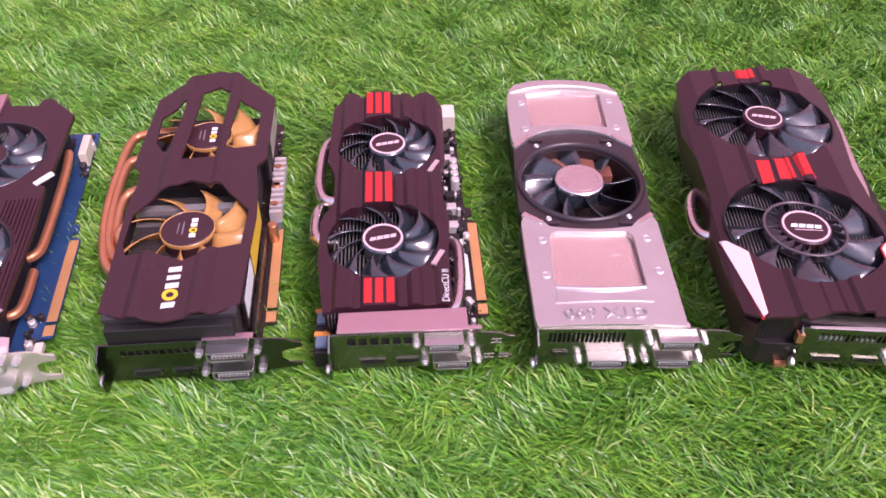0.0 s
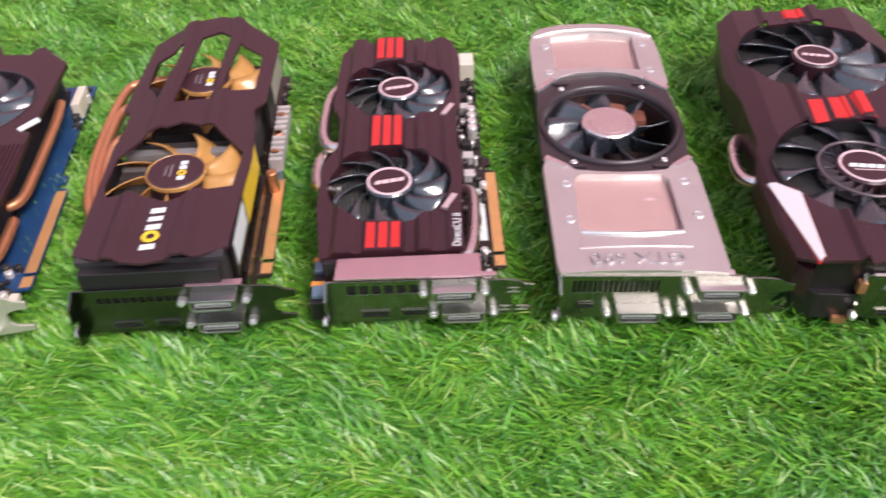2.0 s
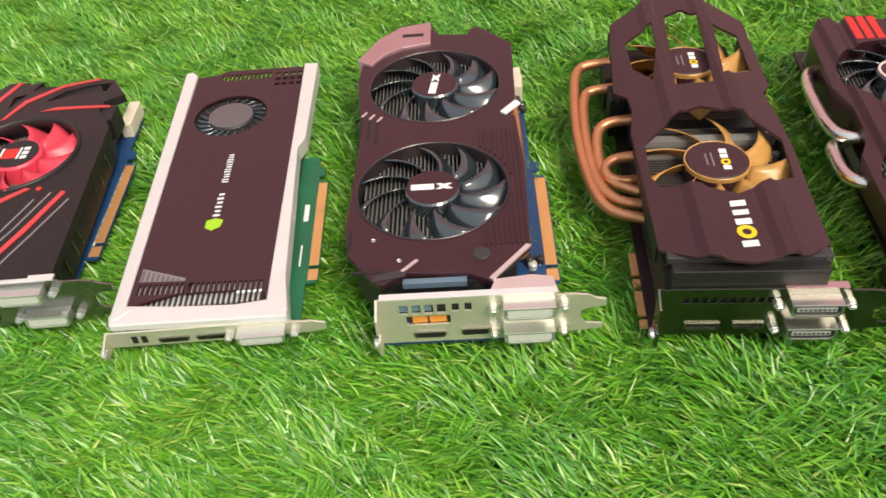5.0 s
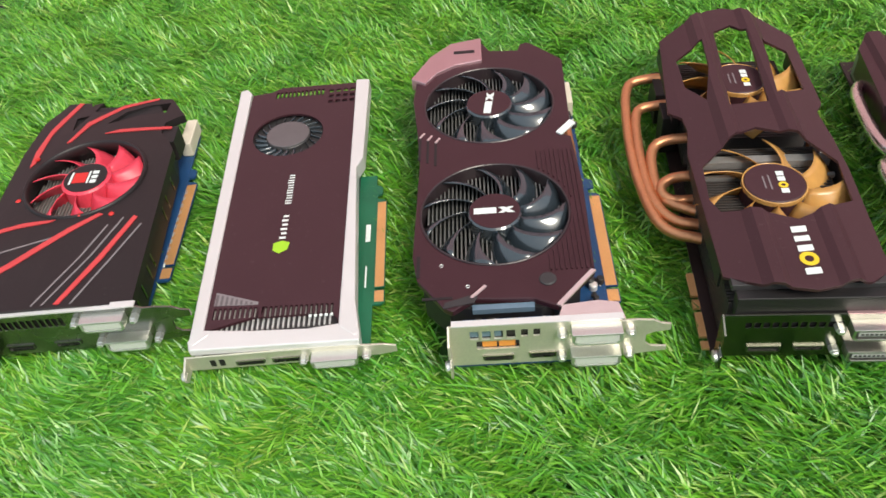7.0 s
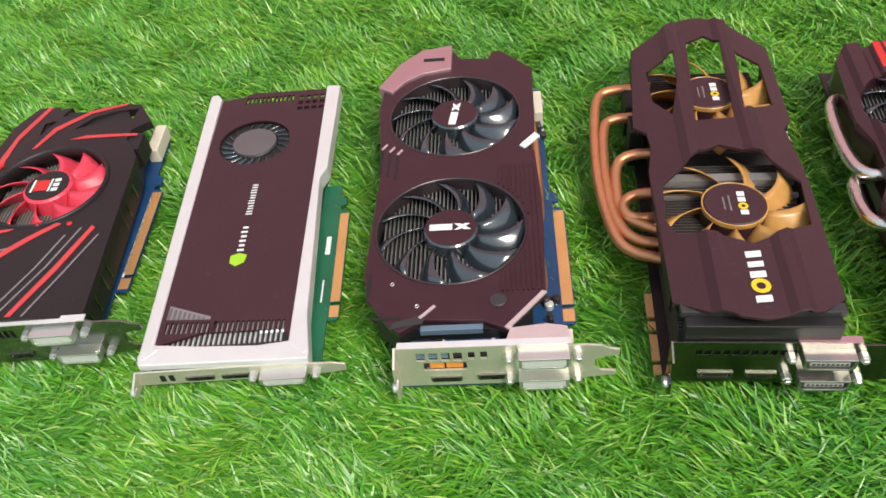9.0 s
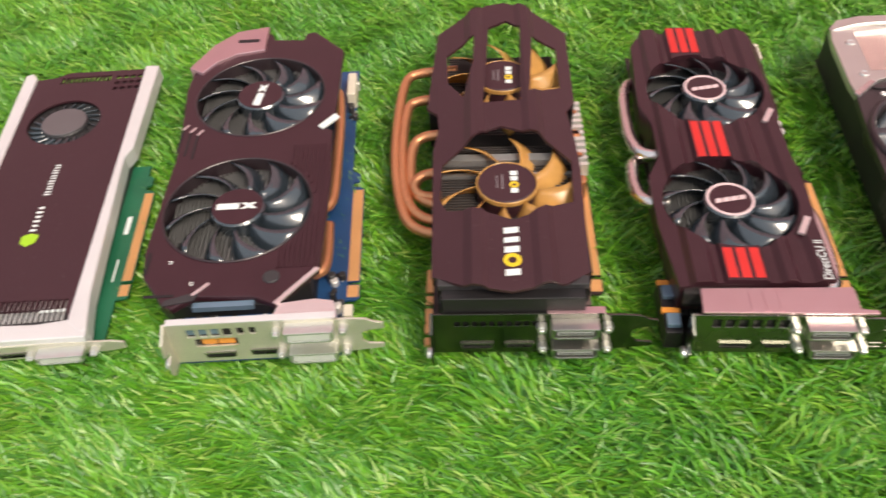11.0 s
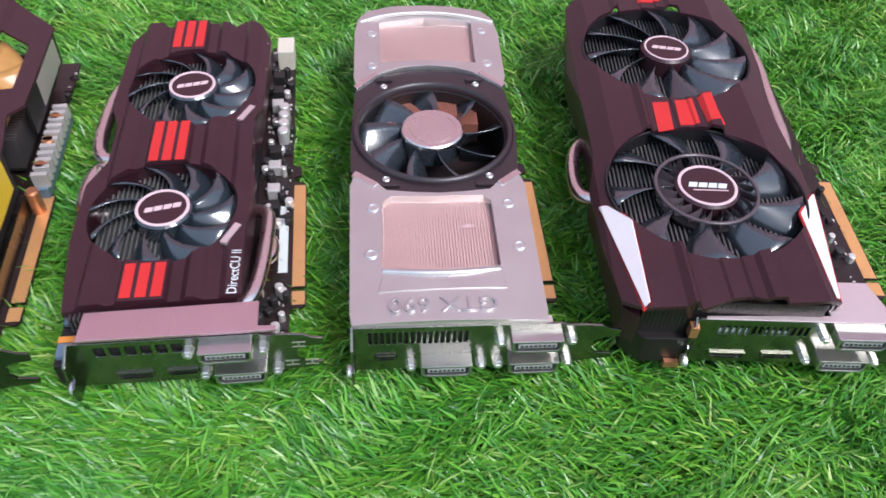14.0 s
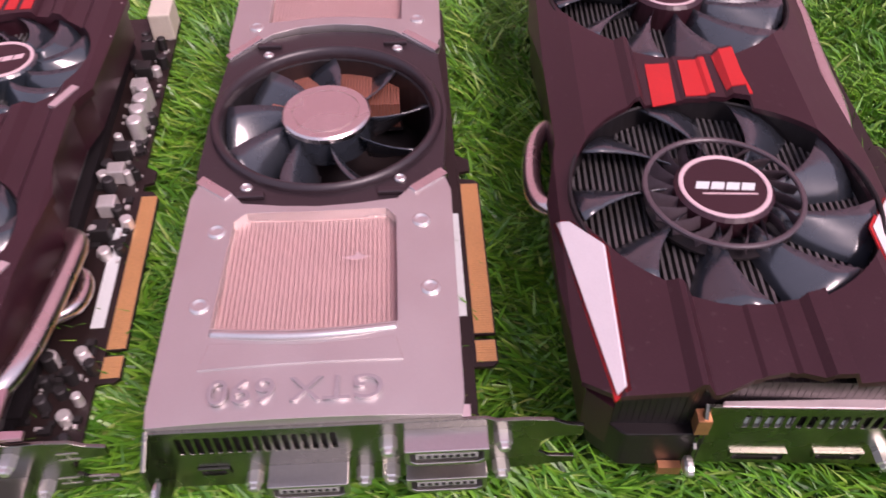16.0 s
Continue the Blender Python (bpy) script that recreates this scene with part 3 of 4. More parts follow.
for yy in (168, 176, 184, 192):
    part("capacitor", lathe(3.5, yy, [(3.4, 15.6), (3.4, 26), (2.8, 26.8)], 16), SOLDER, pcb)
RID = [(-90, -3.5), (-82, -3.5), (-79, 0), (-71, 0), (-68, -2.2), (-64.5, -2.2), (-63, 0), (-43, 0), (-41.5, -2.4), (-36, -2.4), (-33, 0.4), (-29, 0.4), (-26, -2.2), (-19, -2.2), (-16, 0.3), (-8, 0.3), (-4, -3), (6, -5)]


def rib(x, y):
    for (xa, za), (xb, zb) in zip(RID, RID[1:]):
        if xa <= x <= xb:
            return za + (zb - za) * (x - xa) / (xb - xa)
    return RID[0][1] if x < RID[0][0] else RID[-1][1]


RX = [x for x, _ in RID[1:-1]]
out = [(-87, 16), (-60, 18), (-40, 18), (-20, 18), (-9, 18.5), (-9, 58), (-6, 96), (-9, 112), (-9, 146), (-5, 160), (-3, 231), (-9, 244), (-14, 249), (-20, 252), (-26, 246), (-37, 251), (-58, 252), (-66, 247), (-72, 250), (-80, 249), (-88, 233), (-90, 168), (-84, 148), (-84, 118), (-92, 100), (-92, 60)]
shroud = part("shroud", prism(out, 46.5, 50, [circle(-50.5, 78, 36.5, 48), circle(-46.5, 182, 36.5, 48)], RX, rib), SHROUD, a, "corrugated maroon-black cover", bevel=0.35)
shroud.location.z = 0.0015
walls = [(-86, 17), (-11, 19), (-8, 96), (-11, 113), (-11, 145), (-7, 160), (-5, 230), (-15, 247), (-60, 250), (-80, 247), (-87, 232), (-89, 168), (-83, 148), (-83, 118), (-91, 100)]
part("shroud_side", prism(walls, 27, 46.6, [circle(-50.5, 78, 37.5, 40), circle(-46.5, 182, 37.5, 40)]), SHROUD, shroud)
heatsink(a, -83, -12, 20, 246, 20, 40.4, 2.4, 0.8, FIN_SHADED, "bare aluminium fins coloured with the fan well shade", "heatsink")
part("heatsink_base", boxes((-80, -10, 24, 240, 15.8, 20.5)), BLACK, a)
for ya, yb in ((19.5, 40.2), (113.5, 146.5), (221, 250.5)):
    for xa in (-62.2, -55.4, -48.6):
        part("stripe", boxes((xa, xa + 4.8, ya, yb, 50.0, 50.25)), RED, shroud, "red painted stripe")
for cx, cy, tn0 in ((-50.5, 78, 5), (-46.5, 182, 20)):
    rotor = fan(a, cx, cy, 50.5, 14, 35.8, 11, BLADE, BLADE, 22, 28, -12, -0.6, 2.2, 1.2, 0.35, tn0, "glossy black fan")
    part("hub_sticker", lathe(0, 0, [(13, 0.0), (13, 0.25)], 40), SHROUD, rotor)
    part("hub_ring", ring(0, 0, 11.6, 13.2, 0.1, 0.7, 40, 0.2), PINK_PRINT, rotor, "pale rose ring")
    hub_logo(rotor, 12, 9.0, 0.3)
for x, y in ((-16, 57), (-14, 152)):
    part("dash", prism([(x - 4.5, y - 6), (x - 1.5, y - 7.5), (x + 5, y + 5), (x + 2, y + 6.5)], 49.4, 50.9), PALE, shroud, "pale silver dash")
for x, y in ((-11, 24), (-11, 62), (-9, 92), (-11.5, 118), (-11.5, 140), (-8, 166), (-6, 198), (-6, 226)):
    screw(shroud, x, y, 47.0, 1.5)
letters("cover_text", "DirectCU II", WHITE, shroud, -12.3, 32, 50.35, 6.4, 88, 0.08, "white printed lettering", 0.9)
part("heat_pipe", tube([(-22, 17, 38), (-10, 19, 40), (-4.5, 29, 40), (-2.0, 48, 38), (-0.5, 76, 35), (-1, 90, 32), (-9, 98, 27)], 3.7, 12), NICKEL_PIPE, a, "nickel plated pipe", True)
part("heat_pipe", tube([(-6, 60, 26), (0, 64, 25), (1.5, 72, 24), (0, 80, 23), (-6, 84, 23)], 3.0, 12), NICKEL_PIPE, a, "nickel plated pipe", True)
part("heat_pipe", tube([(-80, 90, 36), (-95, 92, 35), (-98, 108, 33), (-97, 130, 31), (-90, 140, 28), (-78, 142, 26)], 4.0, 12), NICKEL_PIPE, a, "nickel plated pipe", True)
part("heat_pipe", tube([(-80, 130, 38), (-92, 132, 37), (-97, 150, 36), (-96, 196, 34), (-90, 214, 32), (-78, 216, 30)], 4.0, 12), NICKEL_PIPE, a, "nickel plated pipe", True)
br = bracket(a, -82, TARNISHED, 11, 49, [rounded(-72 + i * 6.6, -67.5 + i * 6.6, 37, 45, 0.8, 2) for i in range(6)] + [rounded(-66, -50, 16, 22, 1, 2), rounded(-44, -30, 17, 22, 1, 2)], length=109)
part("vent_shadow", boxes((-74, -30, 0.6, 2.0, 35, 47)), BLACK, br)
small_port(br, -66, 16, 16, 6)
small_port(br, -44, 17, 14, 5, "hdmi_port")
dvi(br, -27, 36, 23, 9.5)
dvi(br, -22, 16, 23, 9.5)
part("bracket_stamp", boxes(*[(x + dx, x + dx + w, -1.4, -1.15, z + dz, z + dz + h) for x, z in ((13, 35), (9, 18), (18, 18)) for dx, dz, w, h in ((0, 0, 6, 0.8), (0, 4, 6, 0.8), (2.6, 0, 0.8, 4))]), SILVER, br)
part("top_plate", prism([(-78, -1), (7, -1), (7, 1.5), (-1, 2), (-1, 16), (-77, 14.5)], 47.0, 48.6), PINKISH, a, "metal plate coloured with a rose reflection", bevel=0.3)
part("plate_groove", boxes(*[(-54 + i * 7, -52.6 + i * 7, 0, 13, 48.6, 48.9) for i in range(3)]), PINKISH, a)
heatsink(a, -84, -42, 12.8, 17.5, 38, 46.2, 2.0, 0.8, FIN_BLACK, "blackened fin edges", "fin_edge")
socket = part("side_socket", boxes((-93, -84, 1, 38, 15.7, 29)), SOOT, a, "black side socket", bevel=0.6)
for y0 in (4, 23):
    part("socket_cap", boxes((-92, -85, y0, y0 + 8, 29, 32)), STEEL_BLUE, socket, "bluish grey cap", bevel=0.5)
    part("socket_band", boxes((-93.4, -84, y0 + 10, y0 + 13.5, 27.5, 29.5)), ORANGE, socket, "orange band")

# large card with two wide fans (end of the row)
b = card("graphics_card", 0.272, 0.362, -6.0, "large maroon-black graphics card with two wide fans on turf")
pcb = board(b, -50, 53, 268, PCB_BLACK, 8.5, y_f0=50, y_f1=136)
populate(pcb, 24, 52, 10, 130, 15.6, 50, 8)
NR = [(-98, -14), (-94, -8), (-83, -0.5), (-66, 0), (-63.2, 3.0), (-61.6, 3.0), (-58.5, -2.4), (-52, -2.6), (-44.6, -2.6), (-43.4, -1.6), (-35.2, -1.6), (-34, -0.5), (-28.5, -0.3), (-26.5, 2.2), (-21, 2.4), (-18.5, -2.4), (0, -0.6), (6, -3), (18, -8), (26, -12)]


def rib2(x, y):
    for (xa, za), (xb, zb) in zip(NR, NR[1:]):
        if xa <= x <= xb:
            return za + (zb - za) * (x - xa) / (xb - xa)
    return NR[0][1] if x < NR[0][0] else NR[-1][1]


out = [(-93, 2), (-84, -7), (-69, -6), (-57, -5), (-47, 0), (-37, 2), (-27, -1), (0, 0), (6, 1), (10, 40), (18, 76), (19, 96), (16, 150), (24, 200), (27, 250), (20, 274), (4, 277), (-10, 274), (-30, 272), (-50, 270), (-66, 266), (-84, 264), (-93, 256), (-98, 192), (-94, 152), (-93, 104), (-97, 80), (-96, 40)]
shroud = part("shroud", prism(out, 59.9, 62, [circle(-39.5, 75, 50, 56, 0, 0.99), circle(-37, 201.5, 50.5, 56, 0, 0.99)], [x for x, _ in NR[1:-1]], rib2), SHROUD, b, "folded maroon-black metal cover", bevel=0.35)
sidew = [(-91, 3), (-84, -3), (-83, 10), (2, 11), (4, 4), (9, 40), (16, 78), (14, 150), (22, 200), (25, 248), (17, 271), (-80, 262), (-90, 254), (-96, 192), (-92, 152), (-91, 104), (-95, 80)]
part("shroud_side", prism(sidew, 30, 49, [circle(-39.5, 75, 50.4, 44), circle(-37, 201.5, 50.9, 44)]), SHROUD, shroud, bevel=0.4)
heatsink(b, -90, 12, 6, 258, 26, 50.5, 2.3, 1.0, FIN_DARK, "dark nickel fin stack", "heatsink")
part("heatsink_base", boxes((-84, 6, 10, 250, 18, 26.5)), BLACK, b)
# shade of the recess under the cover front is put into the fin colour
heatsink(b, -82, 2, 2, 9, 34, 55.5, 2.0, 1.85, SOOT, "fin edges darkened as the recess shade", "fin_edge")
for cx, cy, rr in ((-39.5, 75, 50.2), (-37, 201.5, 50.7)):
    part("fan_rim", ring(cx, cy, rr, rr + 1.2, 48, 59.0, 56, 0.3), BLACK, shroud)
part("front_frame", prism([(-87, 6), (-78, -2), (-54, -1.5), (-54, 4), (-78, 6), (-87, 12)], 15, 33), SOOT, b, "black plastic front corner", bevel=0.8)
for row in ((-59, -55, -3.5, 1, 36, 43), (-66, -59, -4.6, -2, 14, 18)):
    part("front_clip", boxes(row), COPPER, b)
for pts in ([(-55, 147), (-45.5, 148), (-47, 123), (-56, 120)], [(-42, 148.5), (-32, 149.5), (-32, 126.5), (-43, 125.5)], [(-29, 150), (-19, 153), (-17, 128.5), (-28, 126.5)], [(-45, 257.5), (-31, 257.8), (-31, 271), (-45, 269.5)]):
    xs = sum(p[0] for p in pts) / 4
    part("stripe", prism(pts, 61.2, 61.6, cuts=[x for x, _ in NR], shape=lambda x, y: rib2(x, y) + 0.75), RED, shroud, "red painted stripe")
part("side_blade", prism([(-95, 65), (-91.5, 63), (-82.5, 47), (-82.5, -4), (-85, -6)], 61.4, 62.6, cuts=[-94, -83], shape=rib2), WEDGE, shroud, "bright silver wedge trim")
# red underlays added to draw the lens colour fringe round the wedges
part("blade_fringe", prism([(-96, 66.4), (-91, 64), (-81.4, 47.4), (-81.4, -5), (-85.6, -7.4)], 61.0, 62.0, cuts=[-94, -83], shape=rib2), RED, shroud, "thin red underlay added as colour fringing")
part("blade_fringe", prism([(21, 81.2), (16.4, 78), (3.0, 58.4), (2.6, 2), (6.2, 2)], 61.0, 62.0, cuts=[6, 18], shape=rib2), RED, shroud, "thin red underlay added as colour fringing")
part("side_blade", prism([(20, 80), (17, 77), (4, 58), (3.5, 3), (5.5, 3)], 61.4, 62.6, cuts=[6, 18], shape=rib2), WEDGE, shroud, "bright silver wedge trim")
rotor = fan(b, -39.5, 75, 61.5, 16.5, 49.2, 9, BLADE_MATTE, SHROUD, 9, 12, -11, -2.5, 2.0, 1.3, 2.2, turn=10, label="wide black fan with an inner vane ring")
part("hub_ring", ring(0, 0, 13.6, 15.2, -0.3, 0.45, 44, 0.2), PINK_PRINT, rotor, "pale rose ring")
hub_logo(rotor, -2, 10, 0.0, WHITE)
part("logo_line", boxes((-8, 10, -4.0, -3.4, 0, 0.25)), PINK_PRINT, rotor)
part("vane_floor", lathe(0, 0, [(25.4, -9), (25.4, -8)], 40), BLACK, rotor)
part("vane_ring", ring(0, 0, 25.0, 26.8, -2.2, -0.9, 56, 0.4), VANE, rotor)
vane = mesh_of("vane", blade(16, 25.4, 4.0, -14, -1.0, -5.5, 0, 1.0, 0.0, 4, 3, 0.8), VANE)
for i in range(20):
    v = new("vane", vane)
    v.parent, v.rotation_euler = rotor, (0, 0, radians(18 * i))
rotor = fan(b, -37, 201.5, 61.5, 15.5, 49.5, 11, BLADE_MATTE, SHROUD, 14, 12, -13, -2.0, 2.0, 1.3, 1.0, turn=4, label="wide satin black fan")
part("hub_ring", ring(0, 0, 12.4, 13.6, -0.3, 0.45, 44, 0.2), PINK_PRINT, rotor, "pale rose ring")
hub_logo(rotor, -8, 9, 0.0)
part("heat_pipe", tube([(-84, 90, 36), (-96, 92, 33), (-100, 106, 31), (-98, 132, 30), (-92, 144, 30), (-82, 146, 30)], 4.0, 12), NICKEL_PIPE, b, "nickel plated pipe", True)
part("heat_pipe", tube([(10, 250, 36), (30, 244, 38), (33, 226, 38), (29, 180, 38), (28, 140, 38), (22, 124, 36), (10, 120, 34)], 4.2, 12), NICKEL_PIPE, b, "nickel plated pipe", True)
part("heat_pipe", tube([(-2, 16, 32), (10, 20, 34), (18, 32, 36), (24, 62, 38), (23, 78, 39), (12, 86, 40)], 3.4, 12), NICKEL_PIPE, b, "nickel plated pipe", True)
br = bracket(b, -56, TARNISHED, 11, 50, [rounded(-45 + i * 3.1, -43.2 + i * 3.1, 37, 45, 0.5, 2) for i in range(14)] + [rounded(-45, -28, 15, 20, 1, 2), rounded(-20, -5, 16, 21, 1, 2)], length=121, reach=0.3)
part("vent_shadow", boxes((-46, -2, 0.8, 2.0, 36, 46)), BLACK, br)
# white slips painted as the glints in the lower part of the slots
part("vent_glint", boxes((-45, -31, 0.1, 0.6, 37, 40.5), (-22, -12, 0.1, 0.6, 37, 39)), WHITE, br)
small_port(br, -45, 15, 17, 5.5)
small_port(br, -20, 16, 15, 5, "hdmi_port")
dvi(br, 8, 36, 24, 10)
dvi(br, 5, 15, 24, 10)
part("top_plate", prism([(-53, -1), (36, -1), (36, 3), (30, 24), (6, 24), (6, 3), (-52, 1)], 49, 50.2), PALE, br, "pale metal plate coloured with a rose reflection", bevel=0.3)

# card with amber fans and looped copper pipes
z = card("graphics_card", -0.106, 0.3725, 2.0, "maroon-black graphics card with amber fans and copper pipes on turf")
pcb = board(z, -91, -3, 262, PCB_BLACK, 8)
populate(pcb, -6, -2, 140, 255, 15.6, 24, 12)
for y0, y1 in ((4, 9), (12, 29), (32, 38), (41, 58)):
    part("link_contact", boxes((-95, -91, y0, y1, 14, 15.7)), GOLD, pcb, "gold link contact")
out = [(-89, 14), (-71, 3), (-49, -1), (-22, 5), (-9, 16), (-6, 95), (-7, 120), (-10, 147), (-4, 158), (-3, 237), (-35, 261), (-45, 265), (-57, 262), (-91, 236), (-96, 156), (-89, 146), (-88, 132), (-91, 112)]
holes = [[(-85, 98), (-61, 122), (-51, 127), (-30, 119), (-11, 100), (-13, 66), (-30, 56), (-46, 48), (-60, 54), (-82, 59), (-86, 70)],
         [(-84, 208), (-66, 222), (-67, 190), (-73, 158), (-83, 176)], [(-56, 234), (-44, 242), (-35, 233), (-38, 152), (-61, 150), (-58, 196)], [(-27, 222), (-12, 214), (-12, 170), (-32, 158)]]
ZR = [(-100, -11), (-89, -6.5), (-73, -2.0), (-68.5, 1.8), (-63.5, 1.8), (-60, -0.6), (-38, -0.6), (-34, 1.9), (-29, 1.9), (-25, -1.6), (-10, -6.5), (0, -10)]


def rib3(x, y):
    for (xa, za), (xb, zb) in zip(ZR, ZR[1:]):
        if xa <= x <= xb:
            return za + (zb - za) * (x - xa) / (xb - xa)
    return -10


shroud = part("shroud", prism(out, 64.6, 66.5, holes, [x for x, _ in ZR[1:-1]], rib3), SHROUD_MATTE, z, "folded maroon-black sheet metal cover", bevel=0.3)
for row in ((-8.6, -7.4, 18, 118, 34, 57.5), (-5, -3.8, 160, 234, 36, 56), (-89, -87.8, 20, 110, 46, 57.5), (-92, -90.5, 160, 232, 46, 56)):
    part("shroud_side", boxes(row), BLACK, shroud)
part("yellow_sticker", boxes((-7.4, -7.2, 62, 114, 36, 57)), YELLOW, shroud, "yellow side sticker")
part("white_sticker", boxes((-7.4, -7.2, 22, 58, 40, 56)), WHITE, shroud, "white side sticker")
part("white_sticker", boxes((-3.8, -3.6, 184, 230, 38, 55)), PALE, shroud, "white side sticker")
for y0, y1 in ((8.5, 14.0), (24.0, 29.5), (31.0, 36.0), (37.5, 43.0)):
    part("logo_bar", prism([(-51.8, y0), (-44.2, y0 + 0.8), (-44.2, y1 - 0.6), (-51.8, y1 - 1.4)], 66.2, 66.35), WHITE, shroud)
part("logo_ring", ring(-48, 19.2, 2.2, 4.6, 66.1, 66.4, 24, 0.1), YELLOW, shroud, "yellow printed ring")
heatsink(z, -86, -12, 6, 130, 22, 49, 2.2, 0.8, FIN_BLACK, "dark fin stack", "heatsink", "x")
heatsink(z, -84, -12, 148, 236, 22, 42, 2.4, 0.8, FIN_BLACK, "dark fin stack", "heatsink", "x")
part("heatsink_bar", boxes((-86, -10, 111, 117, 48, 52.5), (-86, -10, 100, 102.5, 48, 50.5)), FIN_MID, z)
part("front_block", boxes((-84, -12, 0.6, 7, 44, 58)), BLACK, z, "black front block", bevel=0.5)
part("front_bar", boxes((-86, -10, 7, 13, 57, 61)), DARK_GREY, z, bevel=0.4)
for cx, cy, tn0 in ((-48.5, 84, 12), (-48, 186.5, 30)):
    rotor = fan(z, cx, cy, 60, 17, 41, 9, ORANGE_FAN, SHROUD_MATTE, 24, 20, -17, -1.5, 2.0, turn=tn0, label="amber translucent fan")
    part("hub_rim", ring(0, 0, 16.6, 17.4, -3, -0.3, 36, 0.2), ORANGE_FAN, rotor)
    part("hub_logo", boxes((2, 6, -9, -5.5, 0, 0.2), (2, 6, 1, 4.4, 0, 0.2), (2, 6, 5.4, 9, 0, 0.2)), WHITE, rotor)
    part("hub_logo", ring(4, -2.4, 1.2, 2.6, 0, 0.3, 20, 0.1), YELLOW, rotor)
    part("hub_small_print", boxes((-3, -2.2, -6, 6, 0, 0.2), (-6, -5.3, -5, 5, 0, 0.2)), GREY_PRINT, rotor)
for pts in ([(-78, 222, 40), (-104, 223, 38), (-114, 219, 36), (-117, 190, 34), (-118, 140, 32), (-112, 96, 30), (-104, 78, 29), (-84, 73, 28)],
            [(-78, 190, 40), (-104, 191, 38), (-112, 186, 36), (-113, 140, 33), (-110, 104, 31), (-100, 86, 30), (-84, 84, 29)],
            [(-80, 150, 42), (-98, 151, 40), (-106, 146, 37), (-107, 126, 33), (-104, 104, 30), (-84, 95, 29)],
            [(-80, 118, 38), (-98, 119, 36), (-105, 112, 33), (-100, 103, 31), (-82, 105, 30)]):
    part("heat_pipe", tube(pts, 3.3, 12), COPPER, z, "copper pipe loop", True)
part("power_socket", boxes((-96, -86, 168, 186, 16, 44), (-96, -86, 200, 228, 16, 40)), BLACK, pcb, "black power sockets", bevel=0.6)
for i in range(4):
    part("capacitor", lathe(-1, 118 + i * 22, [(3.6, 15.6), (3.6, 30), (2.9, 31)], 14), COPPER, pcb, "copper capped capacitor")
sink = part("side_heatsink", boxes((-4, 3, 128, 200, 15.6, 22)), STEEL_BLUE, z, "bluish grey side heatsink")
for i in range(11):
    part("sink_fin", boxes((-4, 4.5, 130 + i * 6.2, 133 + i * 6.2, 22, 31)), SOLDER, sink)
part("side_strip", boxes((-8, -5, 20, 118, 15.6, 28)), TARNISHED, z)
br = bracket(z, -89, NICKEL, 11, 51, [rounded(-78 + i * 4.4, -75 + i * 4.4, 39, 44, 0.6, 2) for i in range(11)] + [rounded(-75, -58, 16, 22, 1, 2), rounded(-52, -37, 17, 22, 1, 2)], length=114)
part("vent_shadow", boxes((-80, -32, 0.6, 2.0, 37, 46)), BLACK, br)
small_port(br, -75, 16, 17, 6)
small_port(br, -52, 17, 15, 5, "hdmi_port")
dvi(br, -29, 36, 24, 10)
dvi(br, -28, 15, 24, 10)
part("flange", boxes((-31, -2, -1.1, 3, 50.2, 51.4)), PINKISH, br)

# card with swept glossy fans and a rose corner trim
s = card("graphics_card", -0.241, 0.366, 5.0, "black graphics card with two swept glossy fans on turf")
pcb = board(s, -92, -4, 262, PCB_BLUE, 8)
populate(pcb, -88, -36, 3, 12, 15.6, 40, 31)
populate(pcb, -12, -5, 12, 60, 15.6, 26, 32)
populate(pcb, -9, -4, 200, 258, 15.6, 20, 33)
part("power_socket", boxes((-10, -4, 216, 242, 15.6, 28)), CREAM, pcb, "cream power socket", bevel=0.6)
part("slot_key", boxes((-4, 1, 24, 32, 15.6, 19)), CREAM, pcb)
out = [(-107, 32), (-93, 12), (-88, 9), (-77, 17), (-46, 15), (-34, 9), (-13, 32), (-11, 104), (-13, 149), (-21, 154), (-12, 164), (-10, 238), (-32, 264), (-38, 262), (-40, 254), (-60, 256), (-66, 268), (-88, 264), (-112, 226), (-114, 200), (-110, 160), (-108, 130), (-110, 50)]
shroud = part("shroud", prism(out, 46, 50, [circle(-63.5, 83, 43, 52), circle(-63, 190, 42.5, 52)]), SHROUD, s, "maroon-black plastic cover", bevel=0.8)
side = [(-104, 30), (-90, 14), (-36, 12), (-20, 33), (-19, 104), (-19, 238), (-34, 258), (-86, 258), (-108, 222), (-110, 196), (-106, 130), (-107, 50)]
part("shroud_side", prism(side, 24, 46.2, [circle(-63.5, 83, 43.5, 44), circle(-63, 190, 43, 44)]), BLACK, shroud, bevel=0.6)
part("corner_trim", prism([(-116, 223), (-106, 216), (-98, 228), (-85, 237), (-66, 241), (-66, 271), (-88, 266), (-103, 250)], 43, 52.2), PINKISH, shroud, "rose tinted corner trim", bevel=0.6)
part("trim_slot", boxes((-86, -71, 251, 254.5, 52.2, 52.5)), BLACK, shroud)
for i in range(9):
    x = -36 + i * 2.7
    half = math.sqrt(max(0.0, 44.5 ** 2 - (x + 63.5) ** 2))
    for ya, yb in ((34, 83 - half), (83 + half, 136)) if half else ((34, 136),):
        part("rib", boxes((x, x + 0.9, ya, yb, 50, 50.9)), SHROUD, shroud)
for i in range(3):
    part("groove", boxes((-109 + i * 5, -107.4 + i * 5, 134 - i * 3, 158 - i * 3, 49.9, 50.3)), BLACK, shroud)
    part("groove_tip", prism([(-109 + i * 5, 157 - i * 3), (-108 + i * 5, 156 - i * 3), (-105 + i * 5, 161 - i * 3), (-106 + i * 5, 162 - i * 3)], 49.9, 50.5), PALE, shroud)
